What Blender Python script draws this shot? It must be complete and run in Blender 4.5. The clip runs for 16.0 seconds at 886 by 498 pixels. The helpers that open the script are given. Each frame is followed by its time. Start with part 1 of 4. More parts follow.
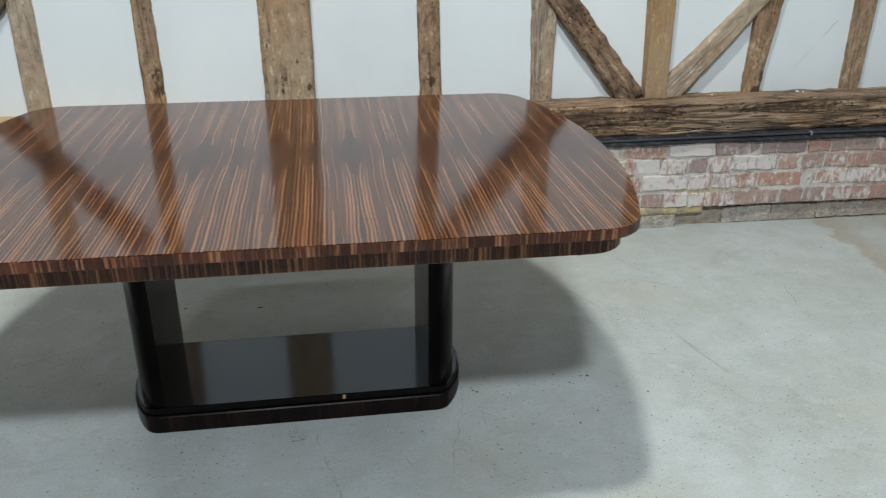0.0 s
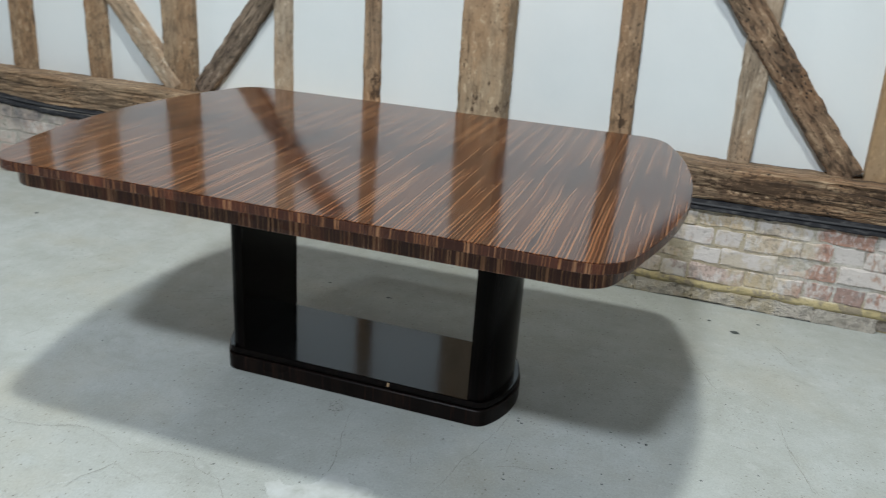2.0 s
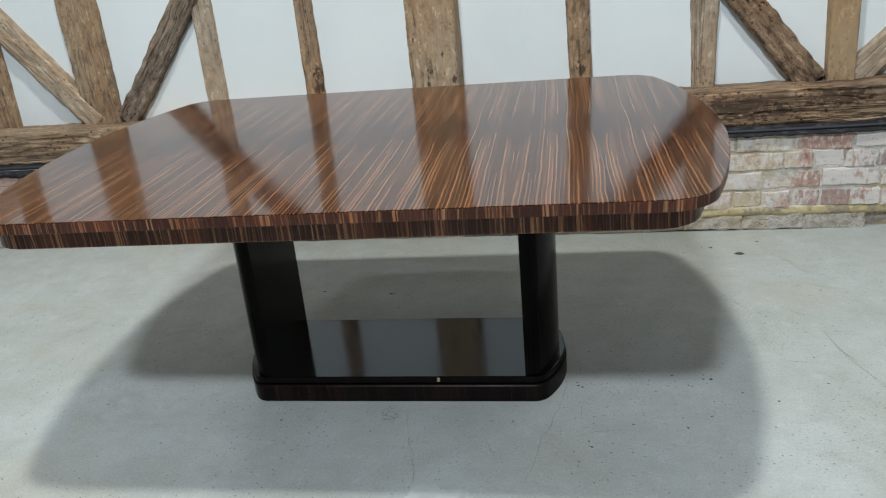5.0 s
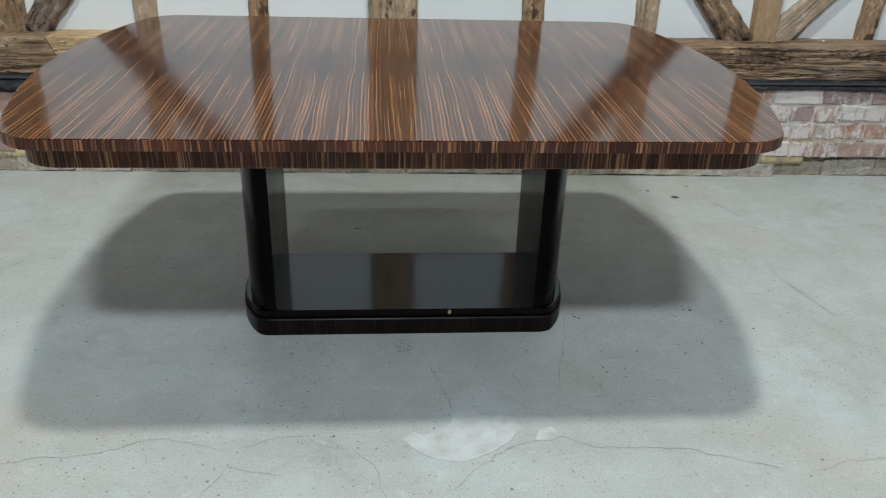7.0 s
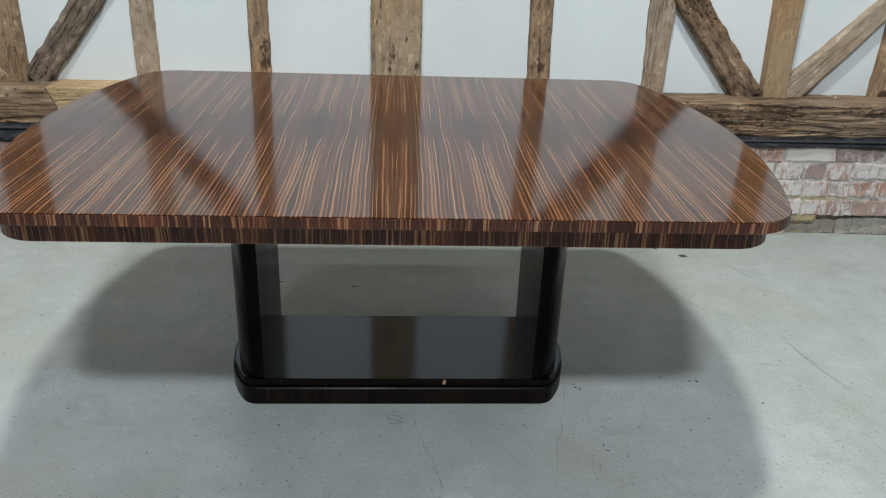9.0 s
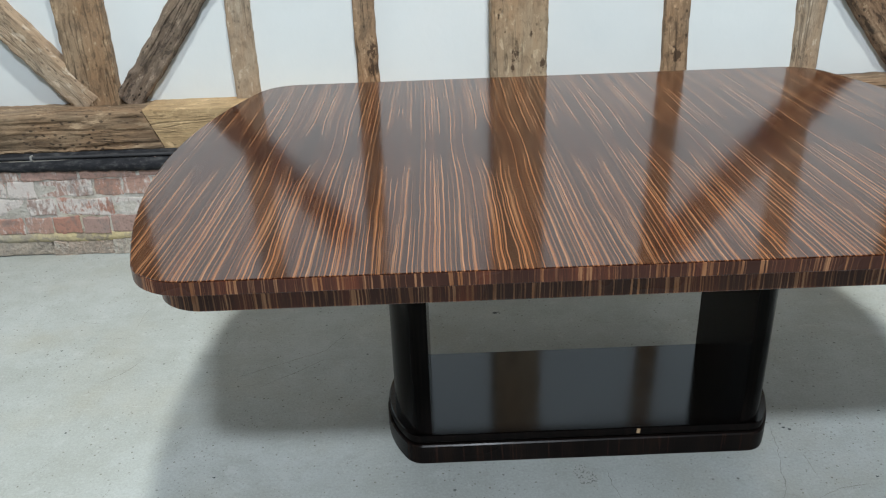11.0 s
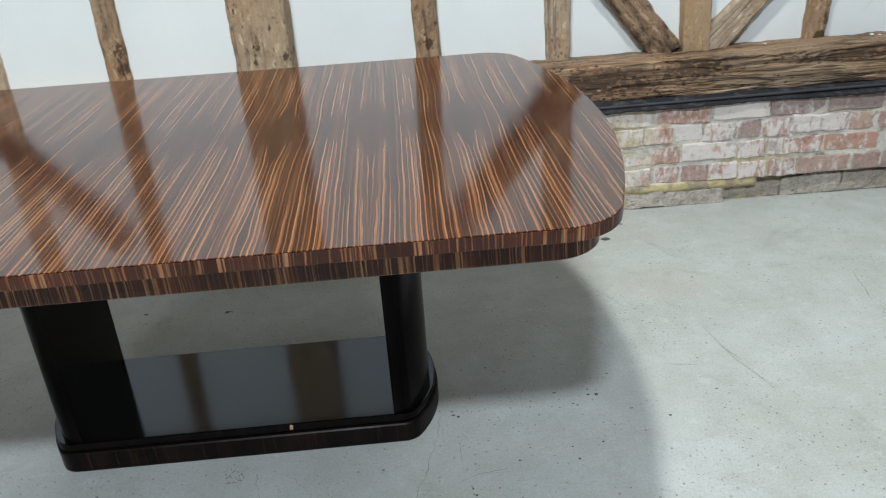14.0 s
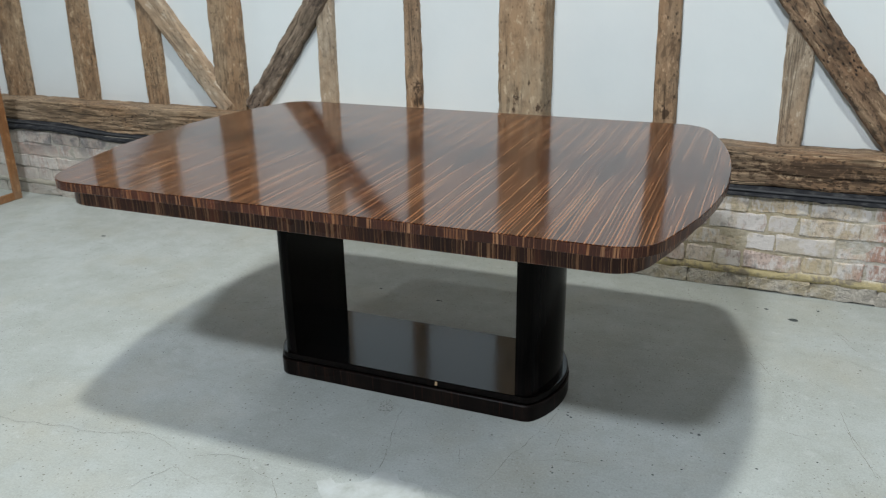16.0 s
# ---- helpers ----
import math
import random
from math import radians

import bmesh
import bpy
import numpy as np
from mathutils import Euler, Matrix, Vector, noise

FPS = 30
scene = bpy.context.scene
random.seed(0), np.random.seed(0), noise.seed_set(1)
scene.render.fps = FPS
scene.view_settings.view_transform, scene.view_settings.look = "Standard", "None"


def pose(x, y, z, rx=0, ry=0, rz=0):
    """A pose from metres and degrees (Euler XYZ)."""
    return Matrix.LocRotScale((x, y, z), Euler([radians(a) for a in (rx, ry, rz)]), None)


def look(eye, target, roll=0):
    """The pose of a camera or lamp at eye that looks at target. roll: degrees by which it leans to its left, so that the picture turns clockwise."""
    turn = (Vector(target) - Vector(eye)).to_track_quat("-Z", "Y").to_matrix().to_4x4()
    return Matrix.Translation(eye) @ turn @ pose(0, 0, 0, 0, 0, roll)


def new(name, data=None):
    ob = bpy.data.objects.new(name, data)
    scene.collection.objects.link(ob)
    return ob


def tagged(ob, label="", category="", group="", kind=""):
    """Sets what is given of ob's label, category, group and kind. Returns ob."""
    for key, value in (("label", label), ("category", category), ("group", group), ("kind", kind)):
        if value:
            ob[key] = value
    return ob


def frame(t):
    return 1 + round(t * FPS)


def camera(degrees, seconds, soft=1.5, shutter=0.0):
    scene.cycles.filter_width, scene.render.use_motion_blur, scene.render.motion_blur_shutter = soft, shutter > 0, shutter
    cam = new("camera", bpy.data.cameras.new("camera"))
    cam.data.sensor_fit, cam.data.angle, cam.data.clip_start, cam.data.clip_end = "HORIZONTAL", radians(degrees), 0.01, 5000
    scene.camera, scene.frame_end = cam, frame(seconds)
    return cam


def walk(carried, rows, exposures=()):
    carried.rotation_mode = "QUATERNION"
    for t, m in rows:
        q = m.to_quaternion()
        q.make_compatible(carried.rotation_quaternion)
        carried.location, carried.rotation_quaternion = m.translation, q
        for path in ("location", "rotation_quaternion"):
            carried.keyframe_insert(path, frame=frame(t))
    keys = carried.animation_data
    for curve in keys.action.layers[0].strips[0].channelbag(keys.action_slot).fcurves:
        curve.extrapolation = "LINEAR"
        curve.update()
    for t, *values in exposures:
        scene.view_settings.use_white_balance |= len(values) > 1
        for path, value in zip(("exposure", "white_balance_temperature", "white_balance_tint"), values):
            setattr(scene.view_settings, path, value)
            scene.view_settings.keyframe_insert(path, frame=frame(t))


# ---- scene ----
# The walk: seconds, eye (x, y, z), then yaw to the left, pitch and lean in degrees.
cam = camera(58.2, 16.0, soft=1.2, shutter=0.28)
ROWS = [
    (0, -0.035, 0.044, 1.419, -8.53, -24.06, 0.20),
    (0.5, 0.157, 0.026, 1.417, -8.96, -23.78, -0.45),
    (1, 0.335, 0.091, 1.408, -0.78, -23.10, -0.08),
    (1.5, 0.541, 0.106, 1.399, 8.09, -22.43, 1.62),
    (2, 0.726, 0.030, 1.353, 17.04, -21.19, 3.87),
    (2.5, 0.739, -0.020, 1.351, 21.00, -22.13, 4.81),
    (3, 0.751, -0.015, 1.335, 18.15, -23.95, 2.78),
    (5.3, 0.287, 0.100, 1.288, 9.51, -22.17, -5.58),
    (5.5, 0.240, 0.151, 1.307, 9.43, -23.16, -5.55),
    (6, 0.009, 0.203, 1.294, 8.00, -24.88, -4.90),
    (6.5, -0.129, 0.108, 1.305, 2.03, -25.36, -1.24),
    (7, -0.224, 0.012, 1.293, -4.80, -26.71, 1.87),
    (7.5, -0.264, -0.024, 1.321, -6.76, -26.27, 2.93),
    (8, -0.271, -0.013, 1.330, -5.74, -24.95, 2.98),
    (8.5, -0.251, 0.028, 1.337, -4.85, -24.47, 2.65),
    (9, -0.170, 0.122, 1.345, -3.68, -24.32, 2.15),
    (9.5, -0.156, 0.231, 1.332, -1.91, -24.44, 1.52),
    (10, -0.329, 0.345, 1.312, -0.69, -25.10, 0.56),
    (12.3, -0.540, 0.477, 1.320, -2.21, -24.70, -5.18),
    (12.5, -0.449, 0.380, 1.317, -3.05, -23.84, -4.85),
    (13, -0.152, 0.283, 1.299, -4.64, -24.10, -4.68),
    (13.5, 0.081, 0.323, 1.293, -5.56, -24.73, -4.25),
    (14, 0.304, 0.438, 1.287, -2.33, -25.93, -3.93),
    (14.5, 0.547, 0.455, 1.292, 9.55, -26.58, -3.96),
    (15, 0.716, 0.341, 1.330, 16.84, -24.94, -3.62),
    (15.5, 0.777, 0.151, 1.311, 19.86, -22.12, -2.36),
    (16, 0.815, 0.022, 1.327, 22.22, -20.48, -0.81),
]


def aim(yaw, pitch):
    a, b = radians(yaw), radians(pitch)
    return Vector((-math.sin(a) * math.cos(b), math.cos(a) * math.cos(b), math.sin(b)))


EXPOSURE = 0.03
walk(cam, [(t, look((x, y, z), Vector((x, y, z)) + aim(yaw, pitch), roll)) for t, x, y, z, yaw, pitch, roll in ROWS],
     exposures=[(t, EXPOSURE + e) for t, e in ((0.0, 0.05), (0.5, 0.06), (1.0, 0.07), (2.0, 0.04), (3.0, -0.03), (6.0, 0.08), (7.0, -0.06), (8.0, -0.03), (8.5, -0.03), (10.0, 0.14), (12.5, 0.25), (13.0, 0.1), (13.5, 0.2), (14.0, 0.28), (14.5, 0.24), (15.0, 0.16), (15.5, 0.08), (16.0, 0.03))])

# ---- light: two high lamps in a closed barn, plus added fill ----
# faint bluish all-round fill, added without a source of its own
world = bpy.data.worlds.new("ambient_fill")
scene.world = world
world.use_nodes = True
world.node_tree.nodes["Background"].inputs[0].default_value = (0.75, 0.85, 1.0, 1)
world.node_tree.nodes["Background"].inputs[1].default_value = 0.026


def lamp(name, at, target, watts, size, size_y, colour):
    data = bpy.data.lights.new(name, "AREA")
    data.energy, data.shape, data.size, data.size_y, data.color = watts, "RECTANGLE", size, size_y, colour
    ob = new(name, data)
    ob.matrix_world = look(at, target)
    return ob


lamp("lamp_over_table", (-0.17, 1.285, 5.4), (-0.17, 1.285, 0), 185, 0.33, 0.28, (0.938, 0.966, 0.922))
lamp("lamp_front", (-0.17, -2.0, 5.2), (-0.17, -1.0, 0), 323, 0.55, 0.42, (0.82, 0.905, 1.0))

# fill added on both sides to even out wall and floor; no source known there
for side, watts in ((-4.6, 60), (4.6, 48)):
    lamp("side_fill", (side, 2.2, 6.2), (side, 2.2, 0), watts, 0.6, 0.3, (0.90, 0.95, 0.97))


# ---- node helpers ----
def material(name, rough=0.6, metal=0.0):
    m = bpy.data.materials.new(name)
    m.use_nodes = True
    b = m.node_tree.nodes["Principled BSDF"]
    b.inputs["Roughness"].default_value, b.inputs["Metallic"].default_value = rough, metal
    return m, m.node_tree, b


def node(tree, kind, **settings):
    n = tree.nodes.new("ShaderNode" + kind)
    for key, value in settings.items():
        n.inputs[key].default_value = value
    return n


def join(tree, a, b):
    tree.links.new(a, b)


def coords(tree, scale=(1, 1, 1), rotate=(0, 0, 0), which="Object", shift=(0, 0, 0)):
    c = tree.nodes.new("ShaderNodeTexCoord")
    m = tree.nodes.new("ShaderNodeMapping")
    m.inputs["Scale"].default_value, m.inputs["Rotation"].default_value, m.inputs["Location"].default_value = scale, rotate, shift
    join(tree, c.outputs[which], m.inputs[0])
    return m.outputs[0]


def noise_tex(tree, vector, scale, detail=4.0, rough=0.55, distort=0.0):
    n = node(tree, "TexNoise", Scale=scale, Detail=detail, Roughness=rough, Distortion=distort)
    join(tree, vector, n.inputs["Vector"])
    return n.outputs["Fac"]


def ramp(tree, fac, stops, smooth=False):
    n = tree.nodes.new("ShaderNodeValToRGB")
    els = n.color_ramp.elements
    while len(els) < len(stops):
        els.new(0.5)
    for e, (p, c) in zip(els, stops):
        e.position, e.color = p, (*c, 1) if len(c) == 3 else c
    if smooth:
        n.color_ramp.interpolation = "EASE"
    join(tree, fac, n.inputs[0])
    return n.outputs[0]


def mix(tree, fac, a, b, blend="MIX"):
    n = tree.nodes.new("ShaderNodeMix")
    n.data_type, n.blend_type = "RGBA", blend
    for socket, value in ((n.inputs[0], fac), (n.inputs[6], a), (n.inputs[7], b)):
        if isinstance(value, (int, float)):
            socket.default_value = value
        elif isinstance(value, tuple):
            socket.default_value = (*value, 1)
        else:
            join(tree, value, socket)
    return n.outputs[2]


def sums(tree, op, a, b=None, c=None):
    n = tree.nodes.new("ShaderNodeMath")
    n.operation = op
    for socket, value in zip(n.inputs, (a, b, c)):
        if value is None:
            continue
        if isinstance(value, (int, float)):
            socket.default_value = value
        else:
            join(tree, value, socket)
    return n.outputs[0]


def grey(v):
    return (v, v, v)


def bump(tree, bsdf, height, strength=0.3, distance=0.01):
    n = node(tree, "Bump", Strength=strength, Distance=distance)
    join(tree, height, n.inputs["Height"])
    join(tree, n.outputs[0], bsdf.inputs["Normal"])


# ---- materials ----
def macassar(name, seed, dark, light, shift, leaf=0.205, edge=False, per_metre=150.0, gloss=0.06):
    """Striped ebony veneer, leaves mirrored side to side, under lacquer."""
    m, tree, b = material(name, gloss)
    c = tree.nodes.new("ShaderNodeTexCoord")
    s = tree.nodes.new("ShaderNodeSeparateXYZ")
    join(tree, c.outputs["UV" if edge else "Object"], s.inputs[0])
    x, y = s.outputs[0], s.outputs[1]
    u = x if edge else sums(tree, "PINGPONG", sums(tree, "ADD", x, 10 * leaf), leaf)
    v = sums(tree, "MULTIPLY", y, 4.0) if edge else sums(tree, "ABSOLUTE", y)

    def field(of, fu, fv, z, detail, rough):
        n = tree.nodes.new("ShaderNodeCombineXYZ")
        join(tree, sums(tree, "MULTIPLY", of, fu), n.inputs[0])
        join(tree, sums(tree, "MULTIPLY", v, fv), n.inputs[1])
        n.inputs[2].default_value = z
        return noise_tex(tree, n.outputs[0], 1.0, detail, rough)

    # slow wander of the grain, then a long wave and a small tremble
    wander = sums(tree, "SUBTRACT", field(u, 3.0, 2.0, seed, 1.0, 0.4), 0.5)
    wave = sums(tree, "SUBTRACT", field(u, 11.0, 7.0, seed + 1, 1.0, 0.4), 0.5)
    tremble = sums(tree, "SUBTRACT", field(u, 40.0, 22.0, seed + 2, 1.0, 0.5), 0.5)
    bend = sums(tree, "ADD", sums(tree, "MULTIPLY", wander, 0.010 if edge else 0.016), sums(tree, "MULTIPLY", wave, 0.002 if edge else 0.0065))
    uu = sums(tree, "ADD", u, sums(tree, "ADD", bend, sums(tree, "MULTIPLY", tremble, 0.0012 if edge else 0.0022)))
    if not edge:
        # towards the middle of the table the grain bulges away from every joint between leaves
        middle = sums(tree, "POWER", math.e, sums(tree, "MULTIPLY", sums(tree, "MULTIPLY", v, v), -45.0))
        away = sums(tree, "COSINE", sums(tree, "MULTIPLY", u, math.pi / leaf))
        uu = sums(tree, "SUBTRACT", uu, sums(tree, "MULTIPLY", sums(tree, "MULTIPLY", middle, away), 0.008))
        seam = sums(tree, "MINIMUM", uu, sums(tree, "SUBTRACT", leaf, uu))
    band = field(uu, 17.0, 0.5, seed + 3, 1.0, 0.5)
    lines = field(uu, per_metre, 0.8, seed + 7, 0.0, 0.5)
    if not edge:
        # growth lines at a fairly even beat, drifting in and out of step
        drift = sums(tree, "MULTIPLY", field(u, 24.0, 1.2, seed + 41, 2.0, 0.5), 9.0)
        beat = sums(tree, "SINE", sums(tree, "ADD", sums(tree, "MULTIPLY", uu, 2 * math.pi * 108.0), drift))
        lines = sums(tree, "ADD", sums(tree, "MULTIPLY_ADD", lines, 0.46, 0.27), sums(tree, "MULTIPLY", beat, 0.125))
    hairs = field(uu, per_metre * 2.3, 1.5, seed + 11, 0.0, 0.5)
    fibre = field(uu, per_metre * 5.0, 9.0, seed + 17, 2.0, 0.6)
    lean = sums(tree, "MULTIPLY", sums(tree, "SUBTRACT", band, 0.5), 0.12 if edge else 0.22)
    if not edge:
        # the orange lines run to points towards the joint along the middle
        reach = sums(tree, "ADD", sums(tree, "SUBTRACT", v, 0.12), sums(tree, "MULTIPLY", sums(tree, "SUBTRACT", field(uu, 26.0, 0.3, seed + 31, 2.0, 0.6), 0.5), 0.85))
        lean = sums(tree, "ADD", lean, sums(tree, "MAXIMUM", sums(tree, "MINIMUM", sums(tree, "MULTIPLY", reach, 0.7), 0.030), -0.070))
        # plain dark wood along the joint, a sheaf of broad lines beside it
        lean = sums(tree, "ADD", lean, sums(tree, "MINIMUM", 0.0, sums(tree, "MAXIMUM", sums(tree, "MULTIPLY", sums(tree, "SUBTRACT", seam, sums(tree, "MULTIPLY_ADD", middle, 0.026, 0.004)), 9.0), -0.16)))
        sheaf = sums(tree, "MAXIMUM", 0.0, sums(tree, "SUBTRACT", 1.0, sums(tree, "MULTIPLY", sums(tree, "ABSOLUTE", sums(tree, "SUBTRACT", seam, 0.022)), 70.0)))
        lean = sums(tree, "ADD", lean, sums(tree, "MULTIPLY", sums(tree, "MULTIPLY", sheaf, sums(tree, "SUBTRACT", 1.0, middle)), 0.075))
    bold = ramp(tree, sums(tree, "ADD", lines, lean), [(0.588 + shift, grey(0)), (0.628 + shift, grey(0.85)), (0.70 + shift, grey(1.0)), (0.80 + shift, grey(0.7))])
    thin = ramp(tree, sums(tree, "ADD", hairs, sums(tree, "MULTIPLY", lean, 0.6)), [(0.60 + shift, grey(0)), (0.66 + shift, grey(0.38))])
    # lines thin out and die along the leaf
    alive = ramp(tree, field(uu, per_metre * 0.55, 1.8, seed + 5, 1.0, 0.5), [(0.33, grey(0.25)), (0.54, grey(1))])
    tan = sums(tree, "MULTIPLY", sums(tree, "MAXIMUM", bold, thin), alive)
    under = ramp(tree, sums(tree, "ADD", band, sums(tree, "MULTIPLY", sums(tree, "SUBTRACT", fibre, 0.5), 0.45)), [(0.35, dark), (0.55, tuple(d * 1.5 for d in dark)), (0.78, (dark[0] * 3.6, dark[1] * 2.8, dark[2] * 2.1))])
    warm = field(u, 40.0, 3.0, seed + 21, 2.0, 0.5)
    streak = ramp(tree, warm, [(0.35, tuple(c * k for c, k in zip(light, (0.78, 0.68, 0.58)))), (0.65, tuple(c * k for c, k in zip(light, (1.05, 1.12, 1.2))))])
    colour = mix(tree, tan, under, streak)
    join(tree, colour, b.inputs["Base Color"])
    smear = noise_tex(tree, coords(tree, (3, 3, 3)), 1.0, 3.0)
    join(tree, ramp(tree, smear, [(0.3, grey(gloss * 0.8)), (0.7, grey(gloss * 1.7))]), b.inputs["Roughness"])
    ripple = noise_tex(tree, coords(tree, (5, 5, 5)), 1.0, 2.0)
    bump(tree, b, ripple, 0.02, 0.01)
    return m


VENEER_TOP = macassar("macassar_veneer", 1.3, (0.0235, 0.0060, 0.0024), (0.285, 0.125, 0.054), 0.021, per_metre=290.0, gloss=0.086)
VENEER_EDGE = macassar("macassar_edge_veneer", 8.4, (0.038, 0.0140, 0.0096), (0.33, 0.155, 0.074), 0.040, edge=True, per_metre=250.0, gloss=0.25)
VENEER_APRON = macassar("macassar_apron_veneer", 8.4, (0.043, 0.0155, 0.0105), (0.41, 0.198, 0.100), 0.024, edge=True, per_metre=240.0, gloss=0.25)
VENEER_BASE = macassar("ebonised_base_veneer", 2.2, (0.005, 0.0035, 0.003), (0.028, 0.013, 0.009), 0.075, edge=True, per_metre=150.0, gloss=0.25)
VENEER_BASE_LEVEL = 0.08
VENEER_TOP.node_tree.nodes["Principled BSDF"].inputs["Specular IOR Level"].default_value = 0.56
for dull in (VENEER_EDGE, VENEER_APRON, VENEER_BASE):
    dull.node_tree.nodes["Principled BSDF"].inputs["Specular IOR Level"].default_value = VENEER_BASE_LEVEL if dull == VENEER_BASE else 0.2


def ebonised(name, level, sheen, depth=1.0):
    m, tree, b = material(name, 0.12)
    b.inputs["Specular IOR Level"].default_value = level
    f = noise_tex(tree, coords(tree, (120, 120, 6)), 1.0, 3.0)
    join(tree, ramp(tree, f, [(0.4, tuple(depth * c for c in (0.003, 0.0025, 0.0024))), (0.75, tuple(depth * c for c in (0.009, 0.006, 0.005)))]), b.inputs["Base Color"])
    g = noise_tex(tree, coords(tree, (6, 6, 6)), 1.0, 3.0)
    join(tree, ramp(tree, g, [(0.3, grey(sheen)), (0.7, grey(sheen * 1.5))]), b.inputs["Roughness"])
    return m


EBONY = ebonised("ebonised_lacquer", 0.07, 0.26)
EBONY_GLOSS = ebonised("glossy_ebonised_lacquer", 0.55, 0.085, 0.3)
LEG_LACQUER = ebonised("leg_lacquer", 0.045, 0.14, 0.9)
EBONY_GLOSS.node_tree.nodes["Principled BSDF"].inputs["Specular Tint"].default_value = (0.75, 0.87, 1.0, 1)


def concrete():
    m, tree, b = material("worn_painted_concrete", 0.5)
    big = noise_tex(tree, coords(tree, (0.9, 0.9, 0.9)), 1.0, 5.0, 0.6, 0.3)
    col = ramp(tree, big, [(0.3, (0.336, 0.355, 0.332)), (0.55, (0.375, 0.398, 0.378)), (0.8, (0.42, 0.442, 0.42))])
    mott = noise_tex(tree, coords(tree, (7, 7, 7), shift=(3, 1, 0)), 1.0, 9.0, 0.72, 0.1)
    pale = noise_tex(tree, coords(tree, (1.7, 1.7, 1), shift=(4, 11, 0)), 1.0, 3.0, 0.5, 0.4)
    col = mix(tree, ramp(tree, pale, [(0.46, grey(0)), (0.62, grey(0.6))]), col, (0.435, 0.468, 0.462))
    col = mix(tree, ramp(tree, mott, [(0.38, grey(0.28)), (0.54, grey(0))]), col, (0.27, 0.275, 0.235))
    col = mix(tree, ramp(tree, mott, [(0.55, grey(0)), (0.68, grey(0.24))]), col, (0.50, 0.52, 0.50))
    for turn, amount in ((0.5, 0.10), (-0.7, 0.10)):
        scuff = noise_tex(tree, coords(tree, (1.8, 38, 1), (0, 0, turn), shift=(turn, 3, 0)), 1.0, 4.0, 0.6)
        col = mix(tree, ramp(tree, scuff, [(0.60, grey(0)), (0.70, grey(amount))]), col, (0.53, 0.545, 0.52))
        col = mix(tree, ramp(tree, scuff, [(0.30, grey(amount)), (0.38, grey(0))]), col, (0.25, 0.26, 0.23))
    warm = noise_tex(tree, coords(tree, (1.6, 1.6, 1), shift=(9, 4, 0)), 1.0, 5.0, 0.65)
    col = mix(tree, ramp(tree, warm, [(0.50, grey(0)), (0.68, grey(0.5))]), col, (0.375, 0.355, 0.285))
    damp = noise_tex(tree, coords(tree, (3.2, 3.2, 1), shift=(2, 7, 0)), 1.0, 7.0, 0.7, 0.8)
    col = mix(tree, ramp(tree, damp, [(0.58, grey(0)), (0.66, grey(0.3))]), col, (0.24, 0.245, 0.215))
    sand = noise_tex(tree, coords(tree, (150, 150, 150)), 1.0, 4.0, 0.7)
    col = mix(tree, ramp(tree, sand, [(0.30, grey(0.4)), (0.50, grey(0))]), col, (0.23, 0.24, 0.215))
    col = mix(tree, ramp(tree, sand, [(0.52, grey(0)), (0.70, grey(0.32))]), col, (0.53, 0.55, 0.525))
    flake = noise_tex(tree, coords(tree, (18, 18, 18), shift=(1, 6, 0)), 1.0, 9.0, 0.75, 0.2)
    col = mix(tree, ramp(tree, flake, [(0.585, grey(0)), (0.62, grey(0.28))]), col, (0.51, 0.53, 0.515))
    col = mix(tree, ramp(tree, flake, [(0.375, grey(0.26)), (0.41, grey(0))]), col, (0.25, 0.25, 0.22))
    # brown tide marks where water has run in from the east
    lies = tree.nodes.new("ShaderNodeSeparateXYZ")
    join(tree, coords(tree), lies.inputs[0])
    meander = sums(tree, "MULTIPLY", sums(tree, "SUBTRACT", noise_tex(tree, coords(tree, (4, 4, 1), shift=(3, 3, 0)), 1.0, 5.0, 0.6), 0.5), 0.34)
    inland = sums(tree, "ADD", sums(tree, "SUBTRACT", lies.outputs[0], 2.22), meander)
    tide = ramp(tree, inland, [(0.0, grey(0)), (0.02, grey(0.75)), (0.09, grey(0.45)), (0.16, grey(0.1)), (0.30, grey(0.05)), (0.34, grey(0.5)), (0.42, grey(0.2)), (1.0, grey(0.15))])
    reach = ramp(tree, sums(tree, "MULTIPLY", lies.outputs[1], 0.25), [(0.58, grey(0)), (0.66, grey(1))])
    col = mix(tree, sums(tree, "MULTIPLY", tide, reach), col, (0.31, 0.265, 0.205))
    for scale, size, low, shade in ((21.0, 0.085, 0.45, (0.07, 0.07, 0.06)), (47.0, 0.15, 0.42, (0.13, 0.12, 0.09)), (88.0, 0.17, 0.46, (0.16, 0.155, 0.13)), (9.0, 0.042, 0.42, (0.06, 0.065, 0.06))):
        vor = node(tree, "TexVoronoi", Scale=scale)
        warp = tree.nodes.new("ShaderNodeVectorMath")
        warp.operation = "ADD"
        join(tree, coords(tree, shift=(scale, 0, 0)), warp.inputs[0])
        wob = node(tree, "TexNoise", Scale=60.0, Detail=2.0)
        join(tree, coords(tree), wob.inputs["Vector"])
        sc = tree.nodes.new("ShaderNodeVectorMath")
        sc.operation = "SCALE"
        sc.inputs["Scale"].default_value = 0.006
        join(tree, wob.outputs["Color"], sc.inputs[0])
        join(tree, sc.outputs[0], warp.inputs[1])
        join(tree, warp.outputs[0], vor.inputs["Vector"])
        pick = noise_tex(tree, coords(tree, (3, 3, 3), shift=(5 + scale, 5, 0)), 1.0, 4.0, 0.6)
